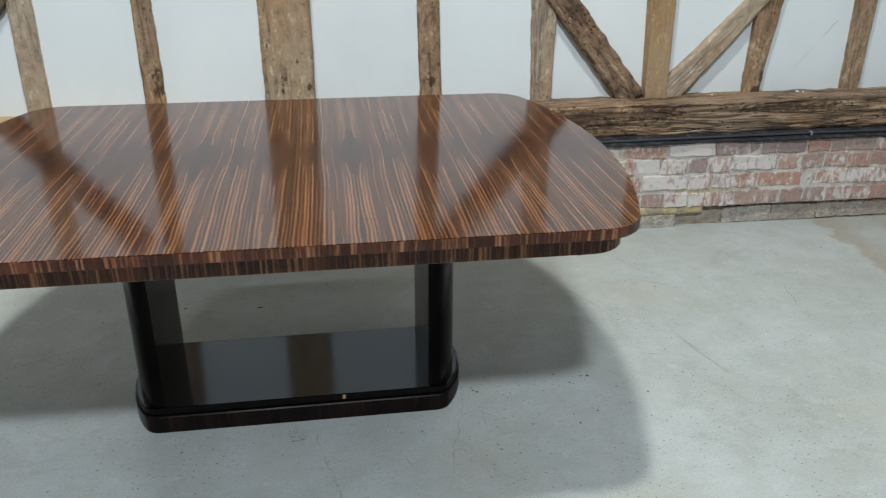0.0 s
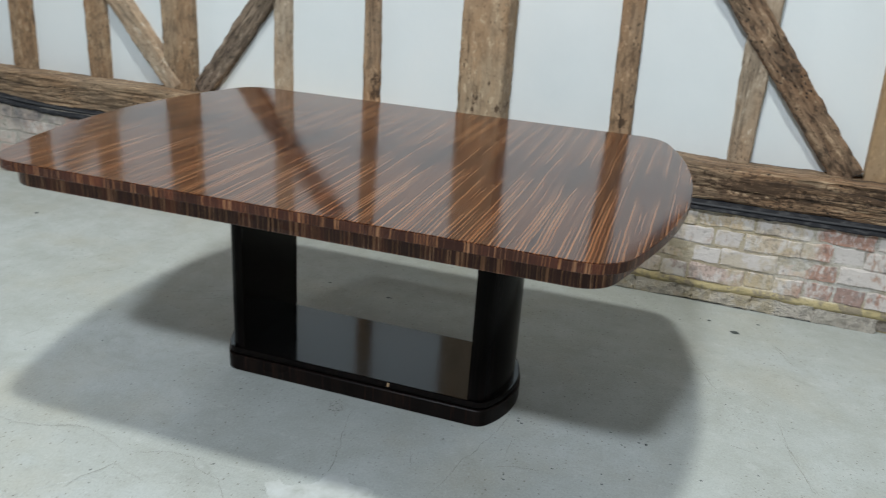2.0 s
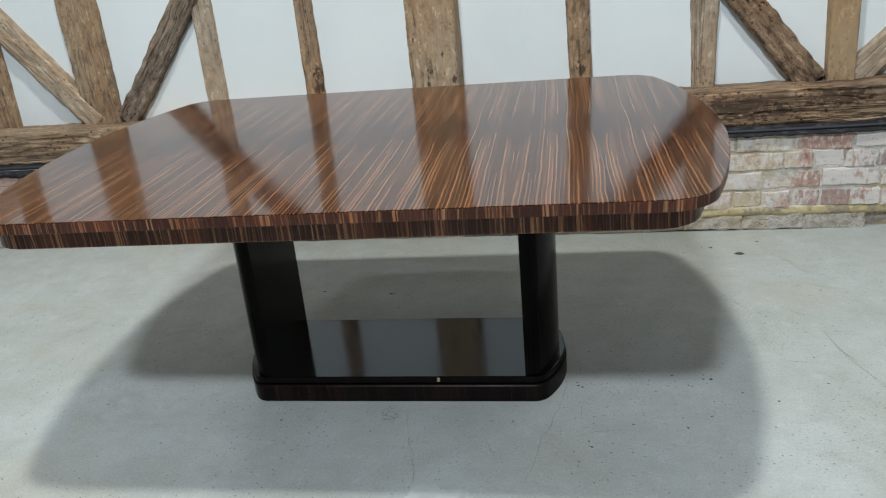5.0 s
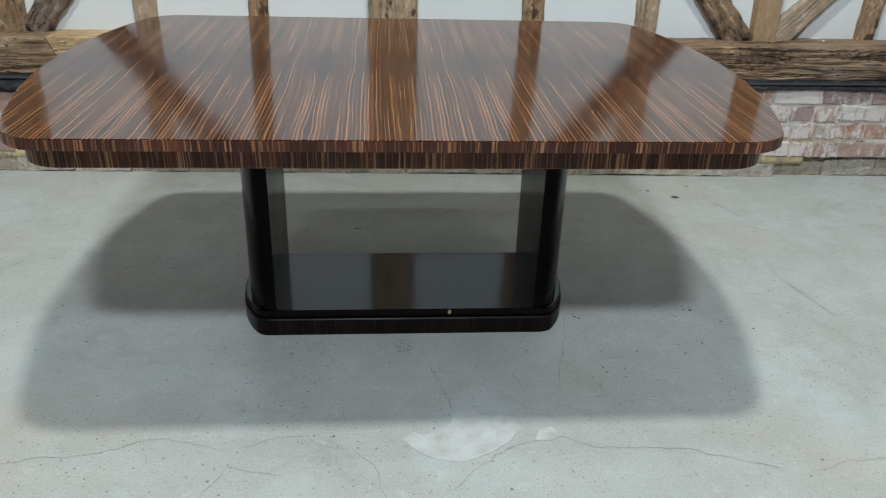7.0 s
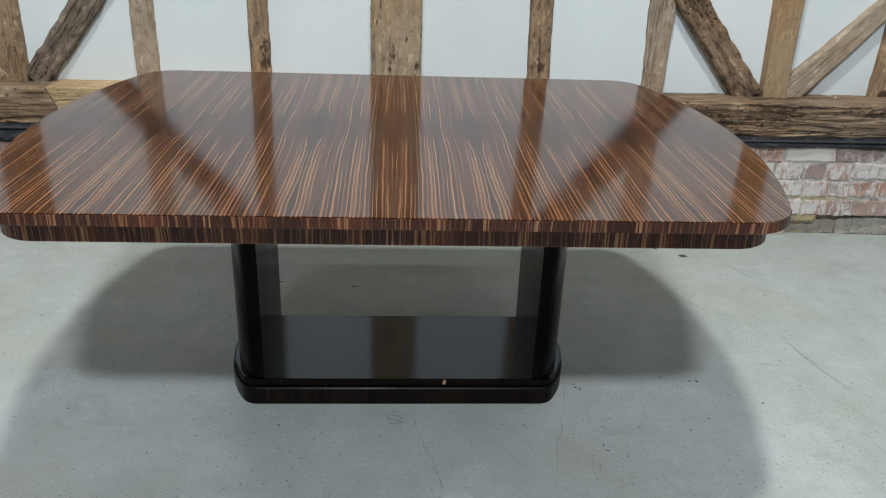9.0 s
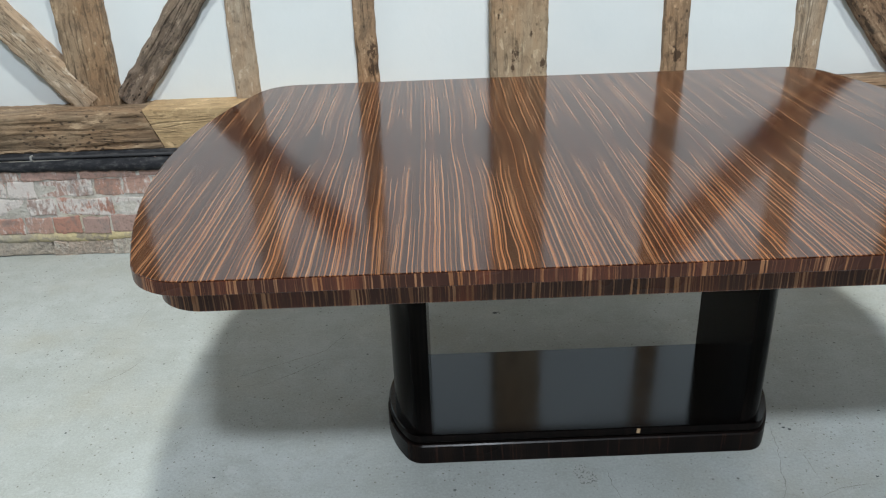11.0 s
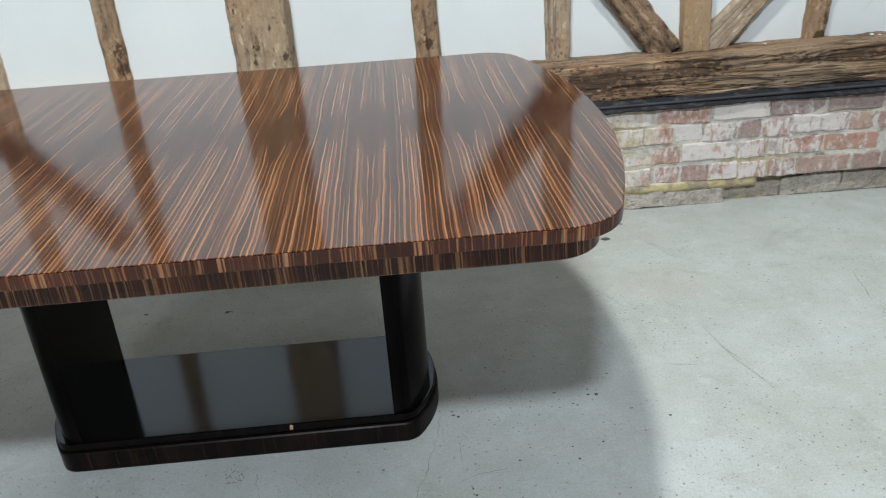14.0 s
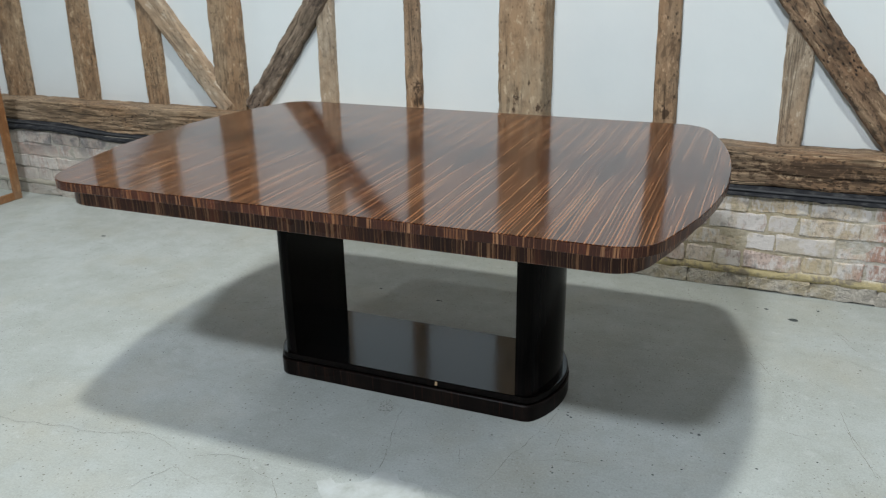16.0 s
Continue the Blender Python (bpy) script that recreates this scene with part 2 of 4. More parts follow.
        tone = sums(tree, "MULTIPLY", ramp(tree, vor.outputs["Distance"], [(size * 0.6, grey(1)), (size, grey(0))]), ramp(tree, pick, [(low, grey(0)), (low + 0.12, grey(1))]))
        col = mix(tree, sums(tree, "MULTIPLY", tone, 0.8), col, shade)
    join(tree, col, b.inputs["Base Color"])
    join(tree, ramp(tree, mott, [(0.3, grey(0.54)), (0.7, grey(0.32))]), b.inputs["Roughness"])
    bump(tree, b, sums(tree, "ADD", mott, sums(tree, "MULTIPLY", sand, 0.15)), 0.22, 0.01)
    return m


CONCRETE = concrete()


def plaster():
    m, tree, b = material("white_painted_plaster", 0.75)
    f = noise_tex(tree, coords(tree, (1.2, 1.2, 1.2)), 1.0, 5.0, 0.6)
    join(tree, ramp(tree, f, [(0.3, (0.690, 0.735, 0.745)), (0.55, (0.740, 0.778, 0.783)), (0.75, (0.770, 0.79, 0.785))]), b.inputs["Base Color"])
    g = noise_tex(tree, coords(tree, (14, 14, 14)), 1.0, 6.0, 0.6)
    bump(tree, b, g, 0.15, 0.01)
    return m


PLASTER = plaster()


def oak(name, pale, mid, dark, dirt, axis, streak=1.0, rot=(), run=1.0):
    """Old oak: grain along the given axis, grey weathering, dark stains, knots, worm holes."""
    m, tree, b = material(name, 0.8)
    info = tree.nodes.new("ShaderNodeObjectInfo")
    off = tree.nodes.new("ShaderNodeCombineXYZ")
    for i in range(3):
        join(tree, sums(tree, "MULTIPLY", info.outputs["Random"], 30.0 + 11 * i), off.inputs[i])
    c = tree.nodes.new("ShaderNodeTexCoord")
    add = tree.nodes.new("ShaderNodeVectorMath")
    add.operation = "ADD"
    join(tree, c.outputs["Object"], add.inputs[0])
    join(tree, off.outputs[0], add.inputs[1])

    def at(across, along):
        scale = [across] * 3
        scale[axis] = along
        mp = tree.nodes.new("ShaderNodeMapping")
        mp.inputs["Scale"].default_value = scale
        join(tree, add.outputs[0], mp.inputs[0])
        return mp.outputs[0]

    grain = noise_tex(tree, at(60, 5.0), 1.0, 9.0, 0.72, 0.5)
    soft = tuple(m + (d - m) * streak for m, d in zip(mid, dark))
    col = ramp(tree, grain, [(0.22, soft), (0.47, mid), (0.74, pale)])
    tint = noise_tex(tree, at(5.0, 2.0), 1.0, 4.0, 0.6)
    col = mix(tree, ramp(tree, tint, [(0.46, grey(0)), (0.62, grey(0.55))]), col, (mid[0] * 1.05, mid[1] * 0.84, mid[2] * 0.66))
    blot = noise_tex(tree, at(34, 17 * run), 1.0, 10.0, 0.74, 0.3)
    col = mix(tree, ramp(tree, blot, [(0.535 - 0.02 * (1 - run), grey(0)), (0.572 + 0.05 * (1 - run), grey(min(1, dirt * 1.25)))]), col, tuple(d * 0.5 for d in dark))
    col = mix(tree, ramp(tree, blot, [(0.395, grey(0.85)), (0.44, grey(0))]), col, tuple(min(1, p * 1.3) for p in pale))
    wide = noise_tex(tree, at(9.0 / run ** 0.5, 6.0 * run), 1.0, 7.0, 0.68, 0.4)
    col = mix(tree, ramp(tree, wide, [(0.52, grey(0)), (0.59, grey(dirt * 0.9))]), col, tuple(d * 0.7 for d in dark))
    weather = noise_tex(tree, at(3.1, 2.2), 1.0, 5.0, 0.6)
    col = mix(tree, ramp(tree, weather, [(0.48, grey(0)), (0.68, grey(0.35))]), col, (0.42, 0.32, 0.22))
    # knots
    kn = node(tree, "TexVoronoi", Scale=1.0)
    join(tree, at(9, 3.2), kn.inputs["Vector"])
    ring = sums(tree, "ADD", kn.outputs["Distance"], sums(tree, "MULTIPLY", sums(tree, "SUBTRACT", blot, 0.5), 0.25))
    col = mix(tree, ramp(tree, ring, [(0.10, grey(0.85 * dirt)), (0.20, grey(0))]), col, tuple(d * 0.35 for d in dark))
    # rot holes at their own places: x, z, half width, half height
    if rot:
        place = tree.nodes.new("ShaderNodeSeparateXYZ")
        join(tree, c.outputs["Object"], place.inputs[0])
        fray = sums(tree, "MULTIPLY", sums(tree, "SUBTRACT", noise_tex(tree, at(70, 40), 1.0, 6.0, 0.7), 0.5), 5.5)
        for rx, rz, hw, hh in rot:
            du = sums(tree, "POWER", sums(tree, "ABSOLUTE", sums(tree, "DIVIDE", sums(tree, "SUBTRACT", place.outputs[0], rx), hw)), 2.0)
            dv = sums(tree, "POWER", sums(tree, "ABSOLUTE", sums(tree, "DIVIDE", sums(tree, "SUBTRACT", place.outputs[2], rz), hh)), 2.0)
            near = sums(tree, "ADD", sums(tree, "SQRT", sums(tree, "ADD", du, dv)), fray)
            col = mix(tree, ramp(tree, sums(tree, "MULTIPLY", near, 0.4), [(0.22, grey(0.95)), (0.32, grey(0.22)), (0.5, grey(0))]), col, (0.075, 0.042, 0.022))
    # shakes and worm holes
    cr = noise_tex(tree, at(30, 1.3), 1.0, 2.0, 0.5, 1.0)
    slit = ramp(tree, sums(tree, "ABSOLUTE", sums(tree, "SUBTRACT", cr, 0.5)), [(0.0, grey(1)), (0.026 + 0.03 * (1 - run), grey(0))])
    slit = sums(tree, "MULTIPLY", slit, ramp(tree, noise_tex(tree, at(5, 2.5), 1.0, 2.0), [(0.46, grey(0)), (0.54, grey(1))]))
    col = mix(tree, sums(tree, "MULTIPLY", slit, 0.9 * min(1.0, dirt + 0.2)), col, (0.012, 0.008, 0.006))
    vor = node(tree, "TexVoronoi", Scale=1.0)
    join(tree, at(62, 36), vor.inputs["Vector"])
    worm = sums(tree, "MULTIPLY", ramp(tree, sums(tree, "ADD", vor.outputs["Distance"], sums(tree, "MULTIPLY", sums(tree, "SUBTRACT", blot, 0.5), 0.5)), [(0.20, grey(1)), (0.27, grey(0))]), ramp(tree, noise_tex(tree, at(6, 4), 1.0, 3.0), [(0.47, grey(0)), (0.55, grey(1))]))
    col = mix(tree, sums(tree, "MULTIPLY", worm, min(1.0, 1.5 * dirt)), col, (0.02, 0.013, 0.009))
    join(tree, col, b.inputs["Base Color"])
    height = sums(tree, "SUBTRACT", sums(tree, "ADD", grain, blot), sums(tree, "MULTIPLY", sums(tree, "ADD", slit, worm), 0.8))
    bump(tree, b, height, 0.45 + 0.5 * dirt, 0.014)
    return m


OAK_Z = oak("weathered_oak_post", (0.45, 0.325, 0.205), (0.33, 0.222, 0.132), (0.15, 0.092, 0.052), 0.42, 2, 0.8)
OAK_GREY = oak("grey_oak_post", (0.49, 0.405, 0.31), (0.41, 0.322, 0.232), (0.235, 0.165, 0.11), 0.28, 2, 0.7)
OAK_POST = oak("broad_post_oak", (0.47, 0.36, 0.24), (0.40, 0.29, 0.185), (0.23, 0.15, 0.09), 0.25, 2, 0.7,
               ((-0.193, 0.722, 0.012, 0.030), (-0.204, 0.671, 0.011, 0.014), (-0.096, 0.688, 0.018, 0.024), (-0.137, 0.793, 0.007, 0.013), (-0.255, 0.855, 0.004, 0.016), (-0.232, 0.803, 0.004, 0.010)))
OAK_FOOT = oak("stud_oak_with_rotten_foot", (0.44, 0.292, 0.178), (0.32, 0.205, 0.118), (0.14, 0.082, 0.045), 0.42, 2, 0.8,
               ((-0.722, 0.735, 0.022, 0.032), (-0.725, 0.66, 0.024, 0.03), (0.425, 0.68, 0.020, 0.03), (0.455, 0.75, 0.010, 0.02), (1.945, 0.65, 0.02, 0.04), (1.93, 0.60, 0.03, 0.02)))
OAK_NEW = oak("clean_oak_post", (0.43, 0.29, 0.158), (0.38, 0.245, 0.128), (0.32, 0.195, 0.098), 0.12, 2, 0.6)
OAK_DARK = oak("dark_oak_brace", (0.41, 0.285, 0.18), (0.24, 0.15, 0.09), (0.075, 0.047, 0.029), 0.62, 2, 0.8)
OAK_SOOT = oak("sooty_oak_brace", (0.34, 0.265, 0.20), (0.175, 0.125, 0.092), (0.060, 0.043, 0.033), 0.62, 2, 0.8)
OAK_SILL = oak("dark_oak_sill", (0.40, 0.285, 0.178), (0.262, 0.172, 0.104), (0.070, 0.043, 0.026), 0.60, 0, 0.95,
               ((1.02, 0.500, 0.30, 0.055), (1.42, 0.530, 0.16, 0.040), (0.55, 0.50, 0.2, 0.06), (2.0, 0.545, 0.30, 0.022)), run=0.2)
OAK_SILL_PALE = oak("pale_oak_sill", (0.38, 0.272, 0.172), (0.262, 0.178, 0.108), (0.11, 0.067, 0.038), 0.5, 0, 0.85, run=0.45)
OAK_SCARF = oak("new_oak_sill", (0.52, 0.37, 0.205), (0.46, 0.315, 0.165), (0.33, 0.205, 0.10), 0.20, 0, 0.5)


def brickwork(name, relief, depth):
    m, tree, b = material(name, 0.9)
    info = tree.nodes.new("ShaderNodeObjectInfo")
    geo = tree.nodes.new("ShaderNodeNewGeometry")
    sep = tree.nodes.new("ShaderNodeSeparateXYZ")
    join(tree, geo.outputs["Position"], sep.inputs[0])
    mp = tree.nodes.new("ShaderNodeMapping")
    join(tree, geo.outputs["Position"], mp.inputs[0])
    pos = mp.outputs[0]
    red = ramp(tree, info.outputs["Random"], [(0.0, (0.40, 0.18, 0.125)), (0.35, (0.44, 0.245, 0.18)), (0.6, (0.36, 0.235, 0.20)), (0.85, (0.45, 0.30, 0.23)), (1.0, (0.31, 0.225, 0.205))])
    gold = ramp(tree, info.outputs["Random"], [(0.0, (0.57, 0.44, 0.28)), (0.3, (0.64, 0.55, 0.46)), (0.55, (0.58, 0.45, 0.39)), (0.8, (0.49, 0.315, 0.255)), (1.0, (0.40, 0.31, 0.285))])
    # yellow bricks in one stretch of the wall, red ones beyond
    side = sums(tree, "ADD", sums(tree, "ABSOLUTE", sums(tree, "SUBTRACT", sep.outputs[0], 0.45)), sums(tree, "MULTIPLY", sums(tree, "SUBTRACT", noise_tex(tree, pos, 3.0, 2.0), 0.5), 0.7))
    col = mix(tree, ramp(tree, side, [(0.68, grey(0)), (0.86, grey(1))]), gold, red)
    grit = noise_tex(tree, pos, 75.0, 4.0, 0.65)
    col = mix(tree, ramp(tree, grit, [(0.34, grey(0.6)), (0.50, grey(0))]), col, (0.15, 0.105, 0.085))
    drip = tree.nodes.new("ShaderNodeMapping")
    drip.inputs["Scale"].default_value = (1.25, 1.0, 0.42)
    join(tree, geo.outputs["Position"], drip.inputs[0])
    chips = noise_tex(tree, drip.outputs[0], 46.0, 8.0, 0.72, 0.4)
    own = sums(tree, "MULTIPLY", sums(tree, "SUBTRACT", sums(tree, "FRACT", sums(tree, "MULTIPLY", info.outputs["Random"], 17.3)), 0.5), 0.20)
    wash = noise_tex(tree, pos, 11.0, 6.0, 0.68, 0.3)
    bare = sums(tree, "MULTIPLY", sums(tree, "SMOOTH_MIN", sums(tree, "ADD", sep.outputs[0], 1.0), 0.0, 0.3), 0.035)
    east = sums(tree, "MULTIPLY", sums(tree, "MAXIMUM", sums(tree, "SUBTRACT", sep.outputs[0], 1.5), 0.0), -0.07)
    own = sums(tree, "ADD", sums(tree, "ADD", own, bare), east)
    own = sums(tree, "ADD", own, ramp(tree, side, [(0.60, grey(0.045)), (0.86, grey(0))]))
    share = sums(tree, "ADD", sums(tree, "ADD", sums(tree, "MULTIPLY", chips, 0.6), sums(tree, "MULTIPLY", wash, 0.4)), own)
    col = mix(tree, ramp(tree, share, [(0.462, grey(0.06)), (0.505, grey(0.45)), (0.535, grey(0.88))]), col, (0.68, 0.635, 0.60))
    soot = noise_tex(tree, pos, 13.0, 7.0, 0.7)
    col = mix(tree, ramp(tree, soot, [(0.55, grey(0)), (0.61, grey(0.5))]), col, (0.21, 0.19, 0.18))
    low = sums(tree, "ADD", sep.outputs[2], sums(tree, "MULTIPLY", sums(tree, "SUBTRACT", wash, 0.5), 0.10))
    col = mix(tree, ramp(tree, low, [(0.065, grey(0.7)), (0.09, grey(0))]), col, (0.50, 0.45, 0.37))
    scrape = noise_tex(tree, pos, 30.0, 6.0, 0.7)
    col = mix(tree, sums(tree, "MULTIPLY", ramp(tree, low, [(0.065, grey(1)), (0.09, grey(0))]), ramp(tree, scrape, [(0.5, grey(0)), (0.6, grey(0.6))])), col, (0.27, 0.24, 0.21))
    lime = sums(tree, "MULTIPLY", ramp(tree, side, [(0.70, grey(1)), (0.9, grey(0))]), ramp(tree, noise_tex(tree, pos, 9.0, 5.0, 0.65), [(0.52, grey(0)), (0.60, grey(0.42))]))
    col = mix(tree, lime, col, (0.48, 0.375, 0.20))
    # grey limewash and soot over the western stretch
    west = ramp(tree, sums(tree, "MULTIPLY_ADD", sums(tree, "ADD", sep.outputs[0], sums(tree, "MULTIPLY", sums(tree, "SUBTRACT", wash, 0.5), 0.8)), -0.25, 0.0), [(0.54, grey(0)), (0.64, grey(1))])
    col = mix(tree, sums(tree, "MULTIPLY", west, ramp(tree, noise_tex(tree, pos, 6.0, 6.0, 0.65), [(0.36, grey(0.9)), (0.60, grey(0.35))])), col, (0.50, 0.465, 0.415))
    col = mix(tree, sums(tree, "MULTIPLY", sums(tree, "MULTIPLY", west, ramp(tree, noise_tex(tree, pos, 8.0, 4.0, 0.6), [(0.47, grey(0)), (0.58, grey(0.85))])), ramp(tree, sep.outputs[2], [(0.24, grey(0.15)), (0.34, grey(1))])), col, (0.13, 0.125, 0.13))
    join(tree, col, b.inputs["Base Color"])
    bump(tree, b, sums(tree, "ADD", wash, sums(tree, "MULTIPLY", grit, 0.5)), relief, depth)
    return m


BRICK = brickwork("limewashed_brick", 0.55, 0.010)
RUBBLE = brickwork("scraped_footing_brick", 1.0, 0.028)


def mortar():
    m, tree, b = material("old_lime_mortar", 0.95)
    f = noise_tex(tree, coords(tree, (22, 22, 22)), 1.0, 6.0, 0.68)
    col = ramp(tree, f, [(0.33, (0.23, 0.20, 0.17)), (0.44, (0.50, 0.46, 0.41)), (0.7, (0.66, 0.635, 0.59))])
    g = noise_tex(tree, coords(tree, (1.5, 1.5, 6)), 1.0, 3.0)
    col = mix(tree, ramp(tree, g, [(0.52, grey(0)), (0.66, grey(0.6))]), col, (0.48, 0.38, 0.17))
    place = tree.nodes.new("ShaderNodeSeparateXYZ")
    c = tree.nodes.new("ShaderNodeTexCoord")
    join(tree, c.outputs["Object"], place.inputs[0])
    # ochre lime in the yellow stretch, grey dirt over the western one
    ochre = ramp(tree, sums(tree, "ADD", sums(tree, "ABSOLUTE", sums(tree, "SUBTRACT", place.outputs[0], 0.5)), sums(tree, "MULTIPLY", sums(tree, "SUBTRACT", f, 0.5), 0.8)), [(0.55, grey(0.6)), (0.85, grey(0))])
    col = mix(tree, ochre, col, (0.43, 0.345, 0.205))
    dirty = ramp(tree, sums(tree, "MULTIPLY", sums(tree, "ADD", place.outputs[0], sums(tree, "MULTIPLY", g, 0.6)), -0.25), [(0.40, grey(0)), (0.50, grey(0.85))])
    # yellow strip above the footing; further east the gap's shade is painted dark
    strip = ramp(tree, sums(tree, "ADD", place.outputs[2], sums(tree, "MULTIPLY", sums(tree, "SUBTRACT", f, 0.5), 0.02)), [(0.096, grey(0.9)), (0.104, grey(0))])
    east = ramp(tree, sums(tree, "MULTIPLY", sums(tree, "ADD", place.outputs[0], sums(tree, "MULTIPLY", g, 0.8)), 0.25), [(0.53, grey(0)), (0.56, grey(1))])
    col = mix(tree, strip, col, mix(tree, east, mix(tree, ramp(tree, f, [(0.42, grey(0)), (0.52, grey(1))]), (0.30, 0.25, 0.18), (0.52, 0.42, 0.215)), (0.12, 0.10, 0.085)))
    col = mix(tree, dirty, col, (0.37, 0.345, 0.30))
    join(tree, col, b.inputs["Base Color"])
    bump(tree, b, noise_tex(tree, coords(tree, (45, 45, 45)), 1.0, 5.0), 0.8, 0.012)
    return m


MORTAR = mortar()


def plain(name, colour, rough, metal=0.0):
    m, tree, b = material(name, rough, metal)
    f = noise_tex(tree, coords(tree, (12, 12, 12)), 1.0, 4.0)
    join(tree, ramp(tree, f, [(0.3, tuple(c * 0.75 for c in colour)), (0.7, tuple(min(1, c * 1.2) for c in colour))]), b.inputs["Base Color"])
    return m


RUBBER = plain("black_cable_sheath", (0.03, 0.031, 0.035), 0.7)
CLIPS = plain("grey_cable_clip", (0.27, 0.27, 0.26), 0.5)


BARE = plain("bare_wood", (0.45, 0.30, 0.17), 0.7)
MIRROR, _, _ = material("silvered_glass", 0.02, 1.0)
MIRROR.node_tree.nodes["Principled BSDF"].inputs["Base Color"].default_value = (0.82, 0.85, 0.85, 1)
TEAK = oak("orange_brown_frame_wood", (0.34, 0.17, 0.07), (0.27, 0.125, 0.045), (0.18, 0.08, 0.03), 0.1, 2)
POLY, _tree, _b = material("dusty_black_polythene", 0.78)
_dust = noise_tex(_tree, coords(_tree, (26, 26, 60)), 1.0, 7.0, 0.7, 0.3)
_fleck = noise_tex(_tree, coords(_tree, (120, 120, 120)), 1.0, 3.0, 0.6)
_film = ramp(_tree, _dust, [(0.36, (0.011, 0.012, 0.015)), (0.52, (0.022, 0.023, 0.027)), (0.66, (0.066, 0.066, 0.068))])
join(_tree, mix(_tree, ramp(_tree, _fleck, [(0.66, grey(0)), (0.71, grey(0.5))]), _film, (0.20, 0.195, 0.185)), _b.inputs["Base Color"])
bump(_tree, _b, _dust, 0.5, 0.012)
POLY.node_tree.nodes["Principled BSDF"].inputs["Specular IOR Level"].default_value = 0.22
PALE = plain("pale_scuff", (0.50, 0.52, 0.505), 0.6)
SCUFF = plain("scuff_dirt", (0.265, 0.265, 0.235), 0.8)
CRACK = plain("crack_dirt", (0.27, 0.275, 0.25), 0.9)
SPOT = plain("black_spot", (0.045, 0.055, 0.055), 0.6)
PATCH, _tree, _b = material("white_paint_spill", 0.5)
join(_tree, ramp(_tree, noise_tex(_tree, coords(_tree, (14, 14, 14)), 1.0, 9.0, 0.68, 0.1), [(0.35, (0.35, 0.365, 0.34)), (0.44, (0.42, 0.44, 0.42)), (0.62, (0.495, 0.52, 0.51))]), _b.inputs["Base Color"])
SMEAR, _tree, _b = material("speckled_dirt", 0.8)
join(_tree, ramp(_tree, noise_tex(_tree, coords(_tree, (160, 160, 160)), 1.0, 4.0, 0.6), [(0.38, (0.12, 0.125, 0.115)), (0.46, (0.37, 0.385, 0.355))]), _b.inputs["Base Color"])
PLASTER_LINE = plain("grey_line_on_plaster", (0.66, 0.685, 0.70), 0.9)
ROOM_GREY = plain("unseen_room_grey", (0.15, 0.145, 0.14), 0.8)


# ---- mesh helpers ----
def part(name, bm, mat, parent=None, label="", at=None, smooth=False):
    me = bpy.data.meshes.new(name)
    bmesh.ops.recalc_face_normals(bm, faces=bm.faces)
    bm.to_mesh(me)
    bm.free()
    for p in me.polygons:
        p.use_smooth = smooth
    me.materials.append(mat)
    ob = new(name, me)
    if at is not None:
        ob.matrix_world = at
    if parent is not None:
        ob.parent = parent
    if label:
        ob["label"] = label
    return ob


def box(lo, hi, bevel=0.0, segments=2):
    bm = bmesh.new()
    bmesh.ops.create_cube(bm, size=1.0)
    for v in bm.verts:
        for i in range(3):
            v.co[i] = lo[i] if v.co[i] < 0 else hi[i]
    if bevel:
        bmesh.ops.bevel(bm, geom=list(bm.edges), offset=bevel, segments=segments, profile=0.5, affect="EDGES")
    return bm


def structure(ob, label, category="wall"):
    return tagged(ob, label, category, kind="structure")


# ---- large structure ----
WALL_Y, STUD_Y, SILL_Y, BRICK_Y = 3.492, 3.46, 3.34, 3.292
# the old wall stands a degree off square to the table, and its courses and sill rise to the east
WALL_TURN = Matrix.Translation((0.9, 3.4, 0)) @ Matrix.Rotation(radians(-1.03), 4, "Z") @ Matrix.Translation((-0.9, -3.4, 0))
RISE = 0.0068
floor = part("floor", box((-7.2, -6.7, -0.2), (7.2, 3.9, 0.0)), CONCRETE)
structure(floor, "worn pale grey-green painted concrete floor with cracks", "floor")
wall_north = part("wall_north", box((-7.2, WALL_Y, 0.0), (7.2, WALL_Y + 0.2, 7.6)), PLASTER, at=WALL_TURN)
structure(wall_north, "white plastered barn wall with exposed oak framing on a brick base")
# unseen walls and ceiling, added to close the room, dark to limit bounced light
for name, lo, hi in (("wall_south", (-7.2, -6.7, 0), (7.2, -6.5, 7.6)), ("wall_east", (7, -6.5, 0), (7.2, 3.36, 7.6)), ("wall_west", (-7.2, -6.5, 0), (-7, 3.6, 7.6))):
    structure(part(name, box(lo, hi), ROOM_GREY), "plain dark grey wall out of view, added to close the room")
structure(part("ceiling", box((-7.4, -6.9, 7.6), (7.4, 4.0, 7.8)), ROOM_GREY), "plain dark grey ceiling out of view, added to close the room", "ceiling")


